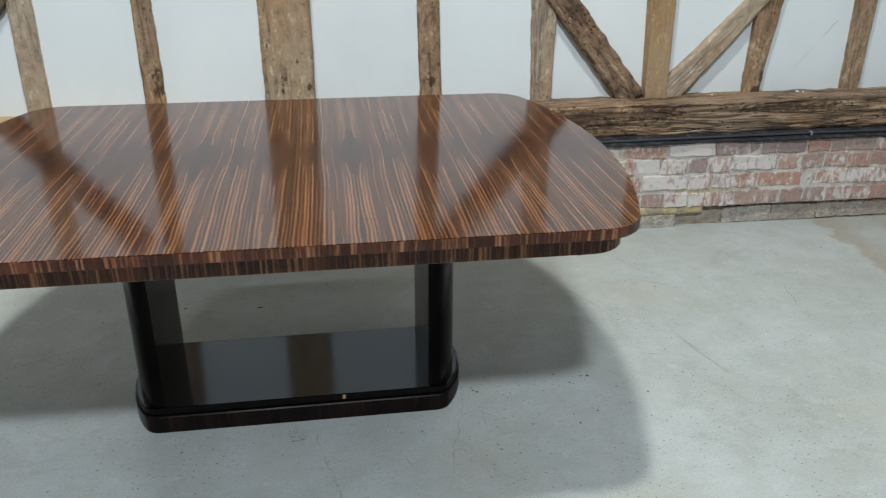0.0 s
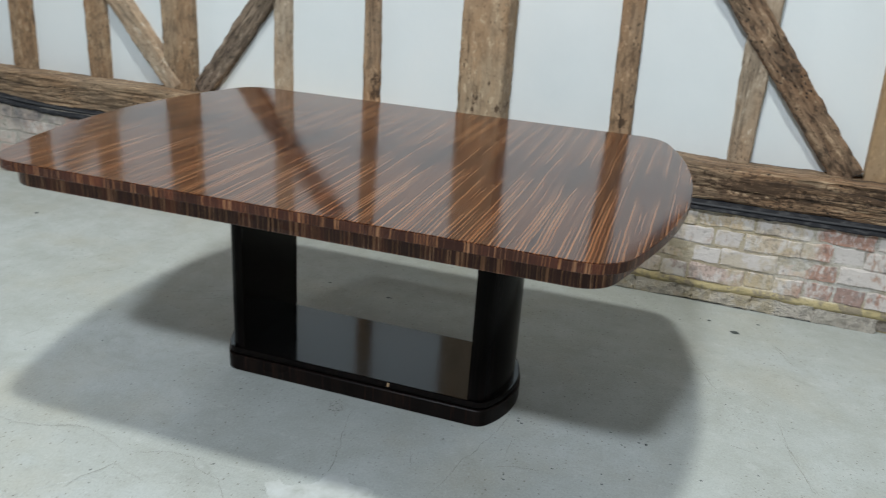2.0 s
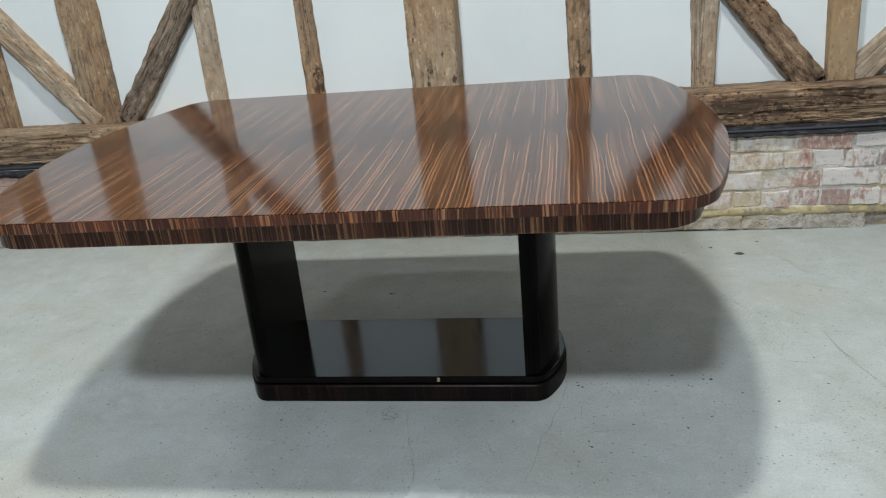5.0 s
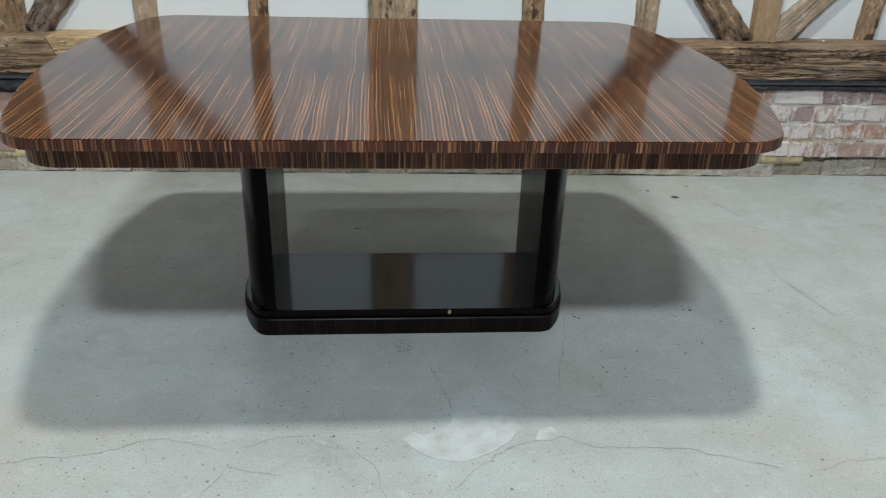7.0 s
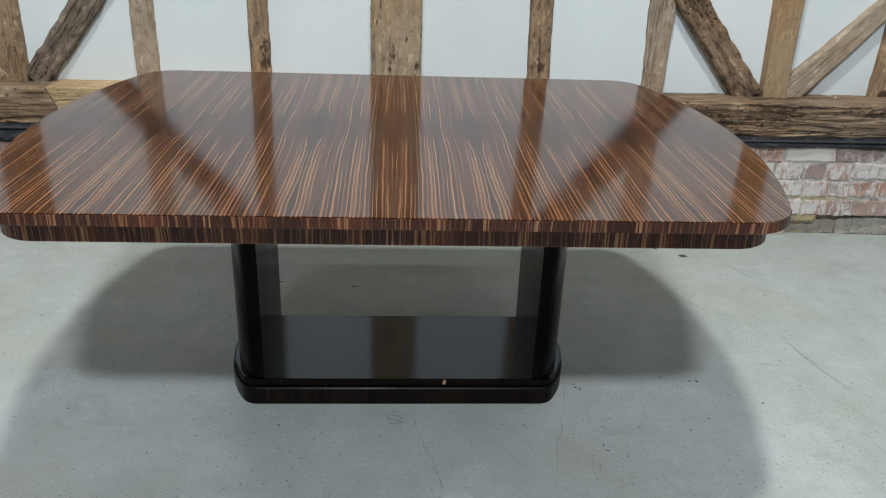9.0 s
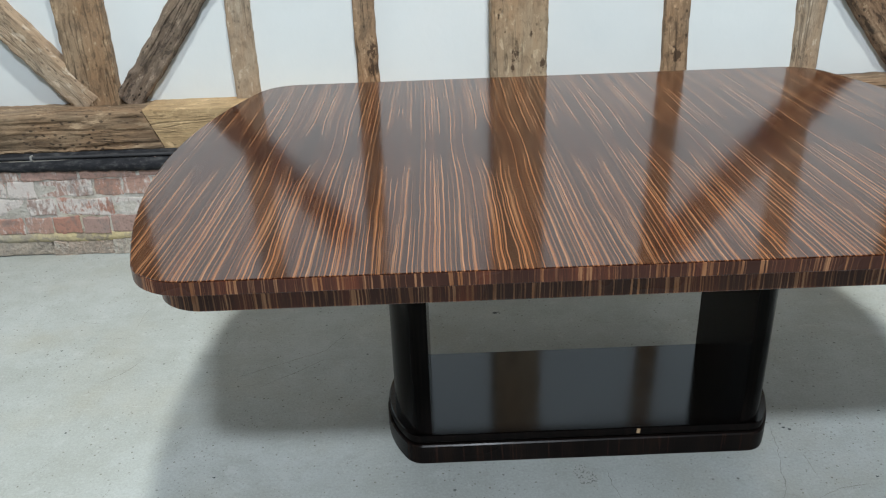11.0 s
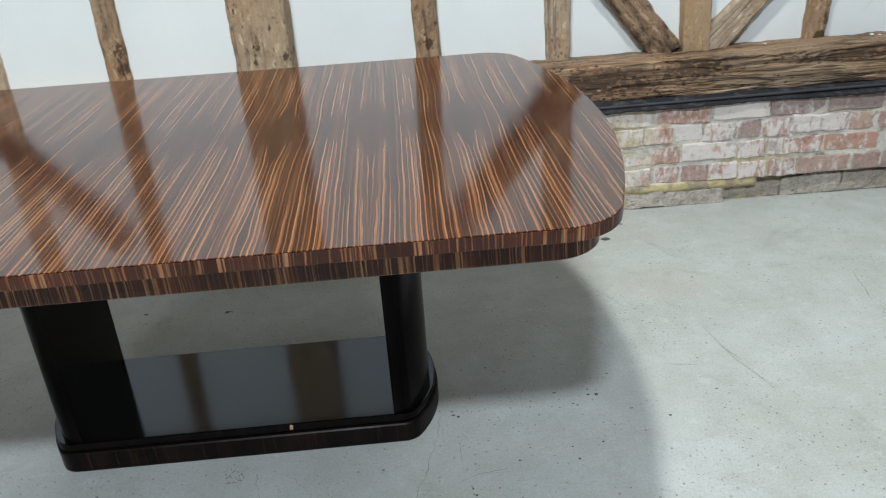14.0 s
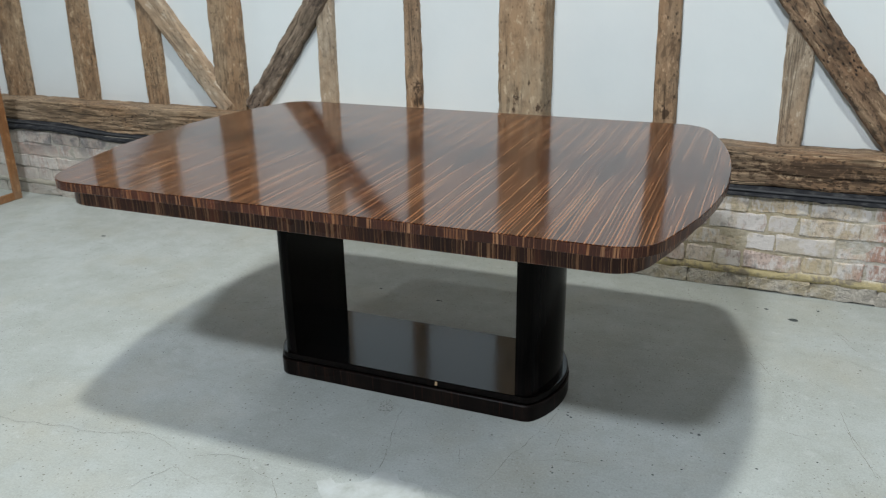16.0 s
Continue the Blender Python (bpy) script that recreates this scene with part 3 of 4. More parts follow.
def timber(name, a, b, width, depth_lo, depth_hi, mat, label, seed, rough=0.006, wane=0.012, step=0.018, parent=wall_north, width_b=None, skew=(0.0, 0.0), flare=None, face=4, gouge=0.0):
    """A hewn timber in the wall's plane from a to b (x, z), with uneven, worn arrises."""
    rnd = random.Random(seed)
    a, b = Vector(a), Vector(b)
    along = (b - a)
    length = along.length
    along.normalize()
    side = Vector((-along.y, along.x))
    n = max(2, int(length / step))
    bm = bmesh.new()
    rings = []
    ph = [rnd.uniform(0, 50) for _ in range(4)]
    width_b = width_b or width
    for i in range(n + 1):
        f = i / n
        w = (width * (1 - f) + width_b * f) / 2
        if flare:
            w = (width + (flare - width) * min(1.0, f * length / 0.5)) / 2
        c = a + along * (length * f)
        ring = []
        wl = wane * (0.35 + 1.2 * abs(noise.noise((f * length * 3, ph[0], 0))) + 0.7 * abs(noise.noise((f * length * 19, ph[0], 2))))
        wr = wane * (0.35 + 1.2 * abs(noise.noise((f * length * 3, ph[1], 0))) + 0.7 * abs(noise.noise((f * length * 19, ph[1], 2))))
        jl = rough * 0.9 * noise.noise((f * length * 3, ph[2], 0)) + rough * 0.7 * noise.noise((f * length * 17, ph[2], 4)) + rough * 0.5 * noise.noise((f * length * 45, ph[2], 6))
        jr = rough * 0.9 * noise.noise((f * length * 3, ph[3], 0)) + rough * 0.7 * noise.noise((f * length * 17, ph[3], 4)) + rough * 0.5 * noise.noise((f * length * 45, ph[3], 6))
        profile = [(-w + jl, depth_hi), (-w + jl, depth_lo + wl), (-w + jl + wl * 0.45, depth_lo + wl * 0.35), (-w + jl + wl, depth_lo)]
        for k in range(1, face):
            across = -w + wl + (2 * w - wl - wr) * k / face
            # long splits and gouges along the grain
            split = max(0.0, 1 - abs(noise.noise((f * length * 1.3, across * 22, ph[1]))) / 0.13) * max(0.0, 0.35 + noise.noise((f * length * 1.1, across * 6, ph[3])))
            profile.append((across, depth_lo + gouge * split + rough * 0.8 * noise.noise((f * length * 9, across * 60 if gouge else k * 3.1, ph[0]))))
        profile += [(w + jr - wr, depth_lo), (w + jr - wr * 0.45, depth_lo + wr * 0.35), (w + jr, depth_lo + wr), (w + jr, depth_hi)]
        for s, d in profile:
            q = c + side * s + along * (s * (skew[0] * (1 - f) + skew[1] * f))
            ring.append(bm.verts.new((q.x, d, q.y)))
        rings.append(ring)
    for r0, r1 in zip(rings, rings[1:]):
        for k in range(len(r0)):
            j = (k + 1) % len(r0)
            bm.faces.new((r0[k], r0[j], r1[j], r1[k]))
    bm.faces.new(rings[0])
    bm.faces.new(rings[-1][::-1])
    if name == "brace":
        # the grain follows the brace
        turn = Matrix.Rotation(math.atan2(along.x, along.y), 4, "Y")
        bm.transform(turn.inverted())
        return part(name, bm, mat, parent, label, at=turn)
    return part(name, bm, mat, parent, label)


BACK = WALL_Y + 0.03
TOP = 3.6
# studs: x at the sill, x half a metre up, width at the foot and half a metre up, material, label
STUDS = [
    (-3.365, -3.355, 0.20, 0.20, OAK_Z, ""),
    (-2.818, -2.804, 0.150, 0.142, OAK_Z, ""),
    (-2.311, -2.309, 0.127, 0.132, OAK_Z, ""),
    (-1.214, -1.212, 0.092, 0.094, OAK_GREY, ""),
    (-0.743, -0.750, 0.083, 0.075, OAK_FOOT, "stud with a rotten foot"),
    (0.425, 0.411, 0.099, 0.093, OAK_FOOT, "stud with a rotten foot"),
    (0.918, 0.915, 0.090, 0.113, OAK_GREY, ""),
    (1.908, 1.943, 0.080, 0.122, OAK_FOOT, ""),
    (2.396, 2.400, 0.082, 0.101, OAK_Z, ""),
    (2.92, 2.92, 0.10, 0.10, OAK_Z, ""),
]
for i, (x0, x1, w, w1, mat, label) in enumerate(STUDS):
    foot = 0.562 + RISE * x0
    timber("stud", (x0, foot), (x0 + (x1 - x0) * (TOP - foot) / 0.5, TOP), w, STUD_Y, BACK, mat, label, 10 + i, 0.0042, 0.010, flare=w1)
timber("post", (-0.178, 0.565), (-0.178, TOP), 0.204, SILL_Y, BACK, OAK_POST, "broad weathered oak post with worm holes", 31, 0.005, 0.014)
timber("post", (-1.795, 0.552), (-1.800, TOP), 0.180, STUD_Y - 0.02, BACK, OAK_Z, "broad brown oak post", 32, 0.006, 0.016)
timber("post", (1.4415, 0.564), (1.365, TOP), 0.100, STUD_Y - 0.025, BACK, OAK_NEW, "clean sawn pale oak post", 33, 0.001, 0.003, flare=0.113)
# a thin grey line on the plaster
hair = bmesh.new()
ring = [[hair.verts.new((2.09 + 0.30 * f + 0.003 * noise.noise((f * 9, 1, 0)), WALL_Y - 0.0012, 0.66 + 0.36 * f + w + 0.004 * noise.noise((f * 7, 2, 0)))) for w in (-0.005 + 0.004 * abs(2 * f - 1), 0.005 - 0.004 * abs(2 * f - 1))] for f in [i / 60 for i in range(41)]]
for p, q in zip(ring, ring[1:]):
    hair.faces.new((p[0], q[0], q[1], p[1]))
part("plaster_line", hair, PLASTER_LINE, wall_north, "thin grey line on the plaster")
# braces
timber("brace", (-1.680, 0.566), (-0.872, 1.59), 0.104, STUD_Y - 0.012, BACK, OAK_SOOT, "dark knotty oak brace", 41, 0.010, 0.018, face=9, gouge=0.010)
timber("brace", (-1.823, 0.560), (-2.575, 1.50), 0.112, STUD_Y - 0.024, BACK, OAK_GREY, "pale oak brace", 42, 0.006, 0.014)
timber("brace", (1.338, 0.572), (0.436, 1.70), 0.118, STUD_Y - 0.022, BACK, OAK_DARK, "dark knotty oak brace", 43, 0.008, 0.018, face=9, gouge=0.010)
timber("brace", (1.494, 0.577), (2.219, 1.357), 0.116, STUD_Y - 0.010, BACK, OAK_GREY, "pale oak brace", 44, 0.005, 0.012, width_b=0.045)


def sill(x):
    return (x, 0.4955 + RISE * x)


# sill beam in three lengths
timber("sill_beam", sill(-7), sill(-1.560), 0.153, SILL_Y, BACK, OAK_SILL_PALE, "brown oak sill beam", 51, 0.007, 0.014, skew=(0, -0.42), face=14, gouge=0.010)
timber("sill_beam", sill(-1.556), sill(-0.60), 0.155, SILL_Y + 0.004, BACK, OAK_SCARF, "yellow new oak length let into the sill", 52, 0.002, 0.005, skew=(-0.42, 0))
timber("sill_beam", sill(-0.594), sill(7), 0.153, SILL_Y, BACK, OAK_SILL, "dark cracked oak sill beam", 53, 0.0065, 0.016, face=18, gouge=0.013)

# ---- the table ----
TX, TY = -0.176, 2.2035


def outline(inset, radius=0.115, half=0.928, deep=0.6465, sag=0.30, steps=14):
    """Plan of the top: straight long sides, bowed ends, rounded corners."""
    hx, hy = half - inset, deep - inset
    pts = []
    # bowed end as an arc through (hx, 0) and the corner
    cx = hx - sag * hy * hy
    r_end = (hy * hy + (hx - cx) ** 2) / (2 * (hx - cx))
    centre = hx - r_end
    # corner circle tangent to the long side and to the end arc
    rc = radius - inset * 0.6
    cyc = hy - rc
    cxc = centre + math.sqrt((r_end - rc) ** 2 - cyc * cyc)
    a_end = math.atan2(cyc, cxc - centre)
    quarter = []
    for i in range(steps + 1):
        a = a_end * i / steps
        quarter.append((centre + r_end * math.cos(a), r_end * math.sin(a)))
    for i in range(1, steps + 1):
        a = a_end + (math.pi / 2 - a_end) * i / steps
        quarter.append((cxc + rc * math.cos(a), cyc + rc * math.sin(a)))
    pts = list(quarter)
    pts += [(-x, y) for x, y in reversed(quarter)]
    pts += [(-x, -y) for x, y in quarter[1:]]
    pts += [(x, -y) for x, y in list(reversed(quarter))[:-1]]
    return pts


def slab(rings):
    """A closed body from plan loops of equal length: (points, z) from below to above. Its map runs round the edge in metres."""
    bm = bmesh.new()
    uv = bm.loops.layers.uv.new("UVMap")
    loops = [[bm.verts.new((x, y, z)) for x, y in pts] for pts, z in rings]
    n = len(loops[0])
    run = [0.0]
    for i in range(n):
        p, q = rings[-1][0][i], rings[-1][0][(i + 1) % n]
        run.append(run[-1] + math.hypot(q[0] - p[0], q[1] - p[1]))
    for a, b in zip(loops, loops[1:]):
        for i in range(n):
            j = (i + 1) % n
            f = bm.faces.new((a[i], a[j], b[j], b[i]))
            for corner, k in zip(f.loops, (i, i + 1, i + 1, i)):
                corner[uv].uv = (run[k], corner.vert.co.z)
    bm.faces.new(loops[0][::-1])
    bm.faces.new(loops[-1])
    return bm


def soften(ob, angle=35):
    for p in ob.data.polygons:
        p.use_smooth = True
    sharp = radians(angle)
    bm = bmesh.new()
    bm.from_mesh(ob.data)
    for e in bm.edges:
        if len(e.link_faces) == 2 and e.calc_face_angle(0) > sharp:
            e.smooth = False
    for f in bm.faces:
        if len(f.verts) > 20:
            f.smooth = False
            for e in f.edges:
                e.smooth = False
    bm.to_mesh(ob.data)
    bm.free()


table = new("dining_table")
table.matrix_world = pose(TX, TY, 0)
tagged(table, "striped macassar ebony pedestal dining table with glossy lacquered top", "table")
ZT, ZS, ZA = 0.76, 0.734, 0.683
top = part("tabletop", slab([(outline(0.0018), ZT - 0.0022), (outline(0.0005), ZT - 0.0008), (outline(0.002), ZT)]), VENEER_TOP, table, "glossy mirrored leaves of orange-striped dark veneer")
edge = part("top_edge", slab([(outline(0.001), ZS), (outline(0.0), ZS + 0.001), (outline(0.0), ZT - 0.0026), (outline(0.0016), ZT - 0.0022)]), VENEER_EDGE, table, "upright striped veneer edge band")
apron = part("apron", slab([(outline(0.042), ZA), (outline(0.040), ZA + 0.002), (outline(0.040), ZS)]), VENEER_APRON, table, "striped veneer apron set back under the top")
for ob in (top, edge, apron):
    soften(ob)


BX = 0.019   # the pedestal stands a little off the top's centre


def foot_plan(inset):
    """Plan of the pedestal: bowed ends like the top's, shifted to its own centre."""
    return [(x + BX, y) for x, y in outline(inset, radius=0.050, half=0.494, deep=0.1895, sag=1.9, steps=12)]


plinth = part("plinth", slab([(foot_plan(0.0015), 0.0), (foot_plan(0.0), 0.0015), (foot_plan(0.0), 0.051), (foot_plan(0.003), 0.054)]), VENEER_BASE, table, "dark veneered plinth band")
groove = part("groove", slab([(foot_plan(0.012), 0.054), (foot_plan(0.012), 0.0595)]), EBONY, table)
plate = part("base_plate", slab([(foot_plan(0.0075), 0.0595), (foot_plan(0.0045), 0.062), (foot_plan(0.0045), 0.077), (foot_plan(0.0060), 0.0797)]), EBONY, table, "black lacquered base plate with a chipped edge")
plate_top = part("plate_top", slab([(foot_plan(0.0060), 0.0797), (foot_plan(0.0085), 0.0806)]), EBONY_GLOSS, table, "polished black plate surface")
for ob in (plinth, groove, plate, plate_top):
    soften(ob)


def leg_plan(s, inner):
    """D-shaped leg: flat inner face, bowed outer face, rounded corners."""
    pts = [(x, y) for x, y in outline(0.0, radius=0.042, half=0.4735, deep=0.177, sag=1.9, steps=12) if x > inner + 0.002]
    half = sorted(pts, key=lambda q: q[1])
    return [(s * x + BX, y) for x, y in [(inner, 0.177), (inner, -0.177)] + half]


for s in (-1, 1):
    leg = part("leg", slab([(leg_plan(s, 0.378), 0.0806), (leg_plan(s, 0.378), ZA)]), LEG_LACQUER, table, "black lacquered leg with rounded outer corners")
    soften(leg)

# a knock in the front edge of the base plate, down to the pale wood
chip = part("chip", box((-0.004, -0.0015, -0.007), (0.004, 0.003, 0.006), 0.0012), BARE, plate, "chip showing pale bare wood")
chip.matrix_parent_inverse = Matrix()
chip.matrix_basis = pose(0.146, -0.1855, 0.0722, 0, 8, 0)

# ---- cable and membrane under the sill ----


def cable(name, pts, radius, label):
    cu = bpy.data.curves.new(name, "CURVE")
    cu.dimensions, cu.bevel_depth, cu.bevel_resolution, cu.resolution_u = "3D", radius, 3, 3
    sp = cu.splines.new("NURBS")
    sp.points.add(len(pts) - 1)
    for p, q in zip(sp.points, pts):
        p.co = (*q, 1)
    sp.use_endpoint_u, sp.order_u = True, 4
    cu.materials.append(RUBBER)
    ob = new(name, cu)
    ob.matrix_world = WALL_TURN
    return tagged(ob, label, "cable")


xs = [-7 + 0.35 * i for i in range(41)]
run = cable("cable", [(x, BRICK_Y + 0.006 + 0.004 * noise.noise((x * 2.1, 8, 0)), 0.416 + RISE * x + 0.034 * min(1, max(0, (-x - 2.55) / 0.4)) + 0.006 * noise.noise((x * 1.3, 1, 0))) for x in xs], 0.006, "thin black cable run along the underside of the oak sill")


for x in (-2.02, 2.14):
    part("clip", box((x - 0.0035, BRICK_Y - 0.004, 0.408 + RISE * x), (x + 0.0035, BRICK_Y + 0.016, 0.427 + RISE * x), 0.0015), CLIPS, run, "pale cable clip")


def membrane():
    """A wrinkled lap of polythene that hangs from under the sill over the bricks."""
    bm = bmesh.new()
    rows = []
    n = 1100
    for i in range(n + 1):
        x = -7 + 14 * i / n
        drop = 0.029 - 0.013 * min(1, max(0, x / 0.5)) + 0.026 * math.exp(-((x + 1.47) / 0.5) ** 2) + 0.010 * noise.noise((x * 1.7, 3, 0)) + 0.007 * noise.noise((x * 9, 3, 0)) + 0.005 * noise.noise((x * 37, 5, 0))
        puff = 0.007 * noise.noise((x * 2.6, 7, 0)) + 0.005 * noise.noise((x * 11, 9, 0)) + 0.002 * noise.noise((x * 41, 2, 0))
        lift = RISE * x - 0.009 + 0.034 * min(1, max(0, (-x - 2.55) / 0.4))
        section = [(3.40, 0.436), (SILL_Y + 0.004, 0.432), (SILL_Y - 0.020 + puff * 0.5, 0.424), (BRICK_Y - 0.012 + puff, 0.416 - drop * 0.2), (BRICK_Y - 0.019 + puff, 0.418 - drop * 0.62), (BRICK_Y - 0.009 + puff * 0.5, 0.418 - drop), (BRICK_Y - 0.003, 0.420 - drop), (BRICK_Y + 0.004, 0.414), (3.40, 0.418)]
        rows.append([bm.verts.new((x, y, z + lift)) for y, z in section])
    for a, b in zip(rows, rows[1:]):
        for k in range(len(a)):
            j = (k + 1) % len(a)
            bm.faces.new((a[k], a[j], b[j], b[k]))
    bm.faces.new(rows[0])
    bm.faces.new(rows[-1][::-1])
    ob = part("damp_membrane", bm, POLY, at=WALL_TURN, smooth=True)
    return tagged(ob, "wrinkled black polythene damp membrane lapped over the bricks", "membrane")


membrane()

# ---- crumbs of plaster on the sill ----


def crumb(x, y, size, seed):
    rnd = random.Random(seed)
    bm = bmesh.new()
    bmesh.ops.create_icosphere(bm, subdivisions=1, radius=size)
    for v in bm.verts:
        v.co *= rnd.uniform(0.7, 1.2)
        v.co.z = max(v.co.z * 0.6, -size * 0.3)
    low = min(v.co.z for v in bm.verts)
    at = WALL_TURN @ pose(x, y, 0.5735 + RISE * x - low, 0, 0, rnd.uniform(0, 90))
    return tagged(part("plaster_crumb", bm, PLASTER, at=at), "small white plaster crumb fallen on the oak sill", "crumb", "crumbs on the sill")


for i, (x, y, size) in enumerate(((1.705, 3.43, 0.006), (2.12, 3.435, 0.009), (2.145, 3.43, 0.006))):
    crumb(x, y, size, 300 + i)

# ---- framed mirror standing by the wall ----
mirror = new("framed_mirror")
mirror.matrix_world = pose(-3.20, 2.845, 0)
tagged(mirror, "mirror in an orange-brown wooden frame standing on the floor", "mirror")
W2, HT = 0.425, 0.715
for name, lo, hi in (("stile", (-0.016, W2 - 0.052, 0.0), (0.016, W2, HT)), ("stile", (-0.016, -W2, 0.0), (0.016, -W2 + 0.052, HT)), ("rail", (-0.0155, -W2 + 0.052, 0.0), (0.0155, W2 - 0.052, 0.045)), ("rail", (-0.0155, -W2 + 0.052, HT - 0.045), (0.0155, W2 - 0.052, HT))):
    ob = part(name, box(lo, hi, 0.004), TEAK, mirror)
part("glass", box((-0.006, -W2 + 0.05, 0.043), (0.008, W2 - 0.05, HT - 0.043)), MIRROR, mirror, "silvered mirror glass")

# ---- marks on the floor ----


def ribbon(pts, width, seed, wobble=0.008, step=0.012):
    """A thin, uneven line on the floor through a few turning points."""
    rnd = random.Random(seed)
    line = []
    for (x0, y0), (x1, y1) in zip(pts, pts[1:]):
        n = max(2, int(math.hypot(x1 - x0, y1 - y0) / step))
        for i in range(n):
            f = i / n
            line.append(Vector((x0 + (x1 - x0) * f, y0 + (y1 - y0) * f)))
    line.append(Vector(pts[-1]))
    bm = bmesh.new()
    prev = None
    for i, p in enumerate(line):
        d = (line[min(i + 1, len(line) - 1)] - line[max(i - 1, 0)]).normalized()
        side = Vector((-d.y, d.x))
        q = p + side * wobble * (noise.noise((p.x * 14, p.y * 14, seed)) + 0.4 * noise.noise((p.x * 60, p.y * 60, seed)))
        fade = min(1, i / 5, (len(line) - 1 - i) / 5)
        w = width * max(0.08, fade) * (0.35 + 0.9 * abs(noise.noise((p.x * 25, p.y * 25, seed + 9))))
        a, b = bm.verts.new((*(q + side * w / 2), 0.0009)), bm.verts.new((*(q - side * w / 2), 0.0009))
        if prev:
            bm.faces.new((prev[0], prev[1], b, a))
        prev = (a, b)
    return bm


def blot(x, y, rx, ry, seed, z=0.001, ragged=0.25, turn=0.0):
    bm = bmesh.new()
    n = 90
    ring = []
    for i in range(n):
        a = 2 * math.pi * i / n
        k = 1 + ragged * (noise.noise((math.cos(a) * 1.4, math.sin(a) * 1.4, seed)) + 0.6 * noise.noise((math.cos(a) * 5, math.sin(a) * 5, seed)) + 0.35 * noise.noise((math.cos(a) * 14, math.sin(a) * 14, seed)))
        px, py = rx * k * math.cos(a), ry * k * math.sin(a)
        ring.append(bm.verts.new((x + px * math.cos(turn) - py * math.sin(turn), y + px * math.sin(turn) + py * math.cos(turn), z)))
    middle = bm.verts.new((x, y, z))
    for i in range(n):
        bm.faces.new((middle, ring[i], ring[(i + 1) % n]))
    return bm


CRACKS = [
    [(-1.30, 1.46), (-0.92, 1.516), (-0.76, 1.568), (-0.605, 1.516)],
    [(-0.586, 1.515), (-0.482, 1.558), (-0.413, 1.559), (-0.381, 1.525), (-0.301, 1.509), (-0.25, 1.446), (-0.20, 1.26)],
    [(-0.64, 1.33), (-0.587, 1.455), (-0.451, 1.423)],
    [(-0.10, 1.34), (0.009, 1.446), (0.071, 1.496), (0.134, 1.532), (0.221, 1.534), (0.297, 1.491), (0.384, 1.493), (0.47, 1.493), (0.728, 1.406)],
    [(0.749, 1.383), (0.901, 1.427), (1.15, 1.43)],
    [(0.338, 2.104), (0.325, 2.023), (0.273, 1.846), (0.229, 1.644)],
    [(-0.119, 1.964), (-0.093, 1.851), (-0.065, 1.741), (-0.051, 1.638)],
    [(0.12, 1.834), (0.154, 1.73)],
]
for i, pts in enumerate(CRACKS):
    part("crack", ribbon(pts, 0.0030, 60 + i, 0.013, 0.007), CRACK, floor, "hairline crack" if i == 0 else "")
SCRATCHES = [
    [(1.138, 2.432), (1.157, 2.371)],
    [(1.141, 2.328), (1.163, 2.264), (1.178, 2.205)],
    [(1.198, 2.129), (1.226, 2.073)],
    [(0.951, 2.241), (1.003, 2.228), (1.056, 2.217)],
    [(0.849, 2.748), (0.903, 2.642), (0.951, 2.542)],
    [(1.152, 2.999), (1.203, 2.907)],
    [(1.172, 2.607), (1.192, 2.602)],
    [(-1.039, 2.369), (-0.945, 2.434), (-0.853, 2.513)],
    [(-1.531, 2.415), (-1.47, 2.463), (-1.41, 2.552)],
    [(-1.61, 2.674), (-1.498, 2.68)],
    [(-1.335, 1.898), (-1.321, 1.97)],
    [(1.141, 3.006), (1.22, 2.835)],
    [(1.047, 2.59), (1.113, 2.519)],
    [(1.131, 2.436), (1.164, 2.236), (1.211, 2.085)], [(1.732, 2.67), (1.684, 2.459)], [(1.091, 1.713), (1.109, 1.655)], [(-1.12, 2.42), (-0.86, 2.56), (-0.80, 2.66)],
]
for i, pts in enumerate(SCRATCHES):
    part("scratch", ribbon(pts, 0.0034, 80 + i, 0.005, 0.008), SCUFF, floor)
SPECKS = [
    (0.645, 1.934), (0.652, 1.89), (0.729, 2.131), (0.682, 2.099), (0.512, 1.904), (0.392, 1.825), (0.398, 1.803), (0.643, 2.152), (0.8, 2.217), (0.911, 2.017), (0.976, 2.47), (1.064, 2.106), (0.824, 2.059),
    (0.721, 1.942), (0.881, 3.119), (1.108, 2.827), (0.683, 2.487), (0.369, 2.098), (-1.517, 2.195), (-1.073, 1.994), (-0.96, 2.474), (-0.731, 2.526), (-1.7, 2.615), (-1.252, 1.839), (-0.312, 2.752),
]
for i, (x, y) in enumerate(SPECKS):
    part("spot", blot(x, y, 0.0024 + 0.0026 * (i * 7 % 5) / 5, 0.002 + 0.0016 * (i * 3 % 4) / 4, 120 + i), SPOT, floor)
for i, (x, y, rx, ry) in enumerate([(1.010, 3.047, 0.017, 0.013), (0.913, 3.117, 0.008, 0.006), (-0.323, 2.748, 0.008, 0.006), (-0.596, 2.78, 0.007, 0.005), (-2.217, 2.898, 0.011, 0.009), (1.10, 3.164, 0.006, 0.005), (0.381, 2.09, 0.004, 0.004), (0.75, 2.13, 0.005, 0.005)]):
    part("spot", blot(x, y, rx, ry, 90 + i), SPOT, floor)


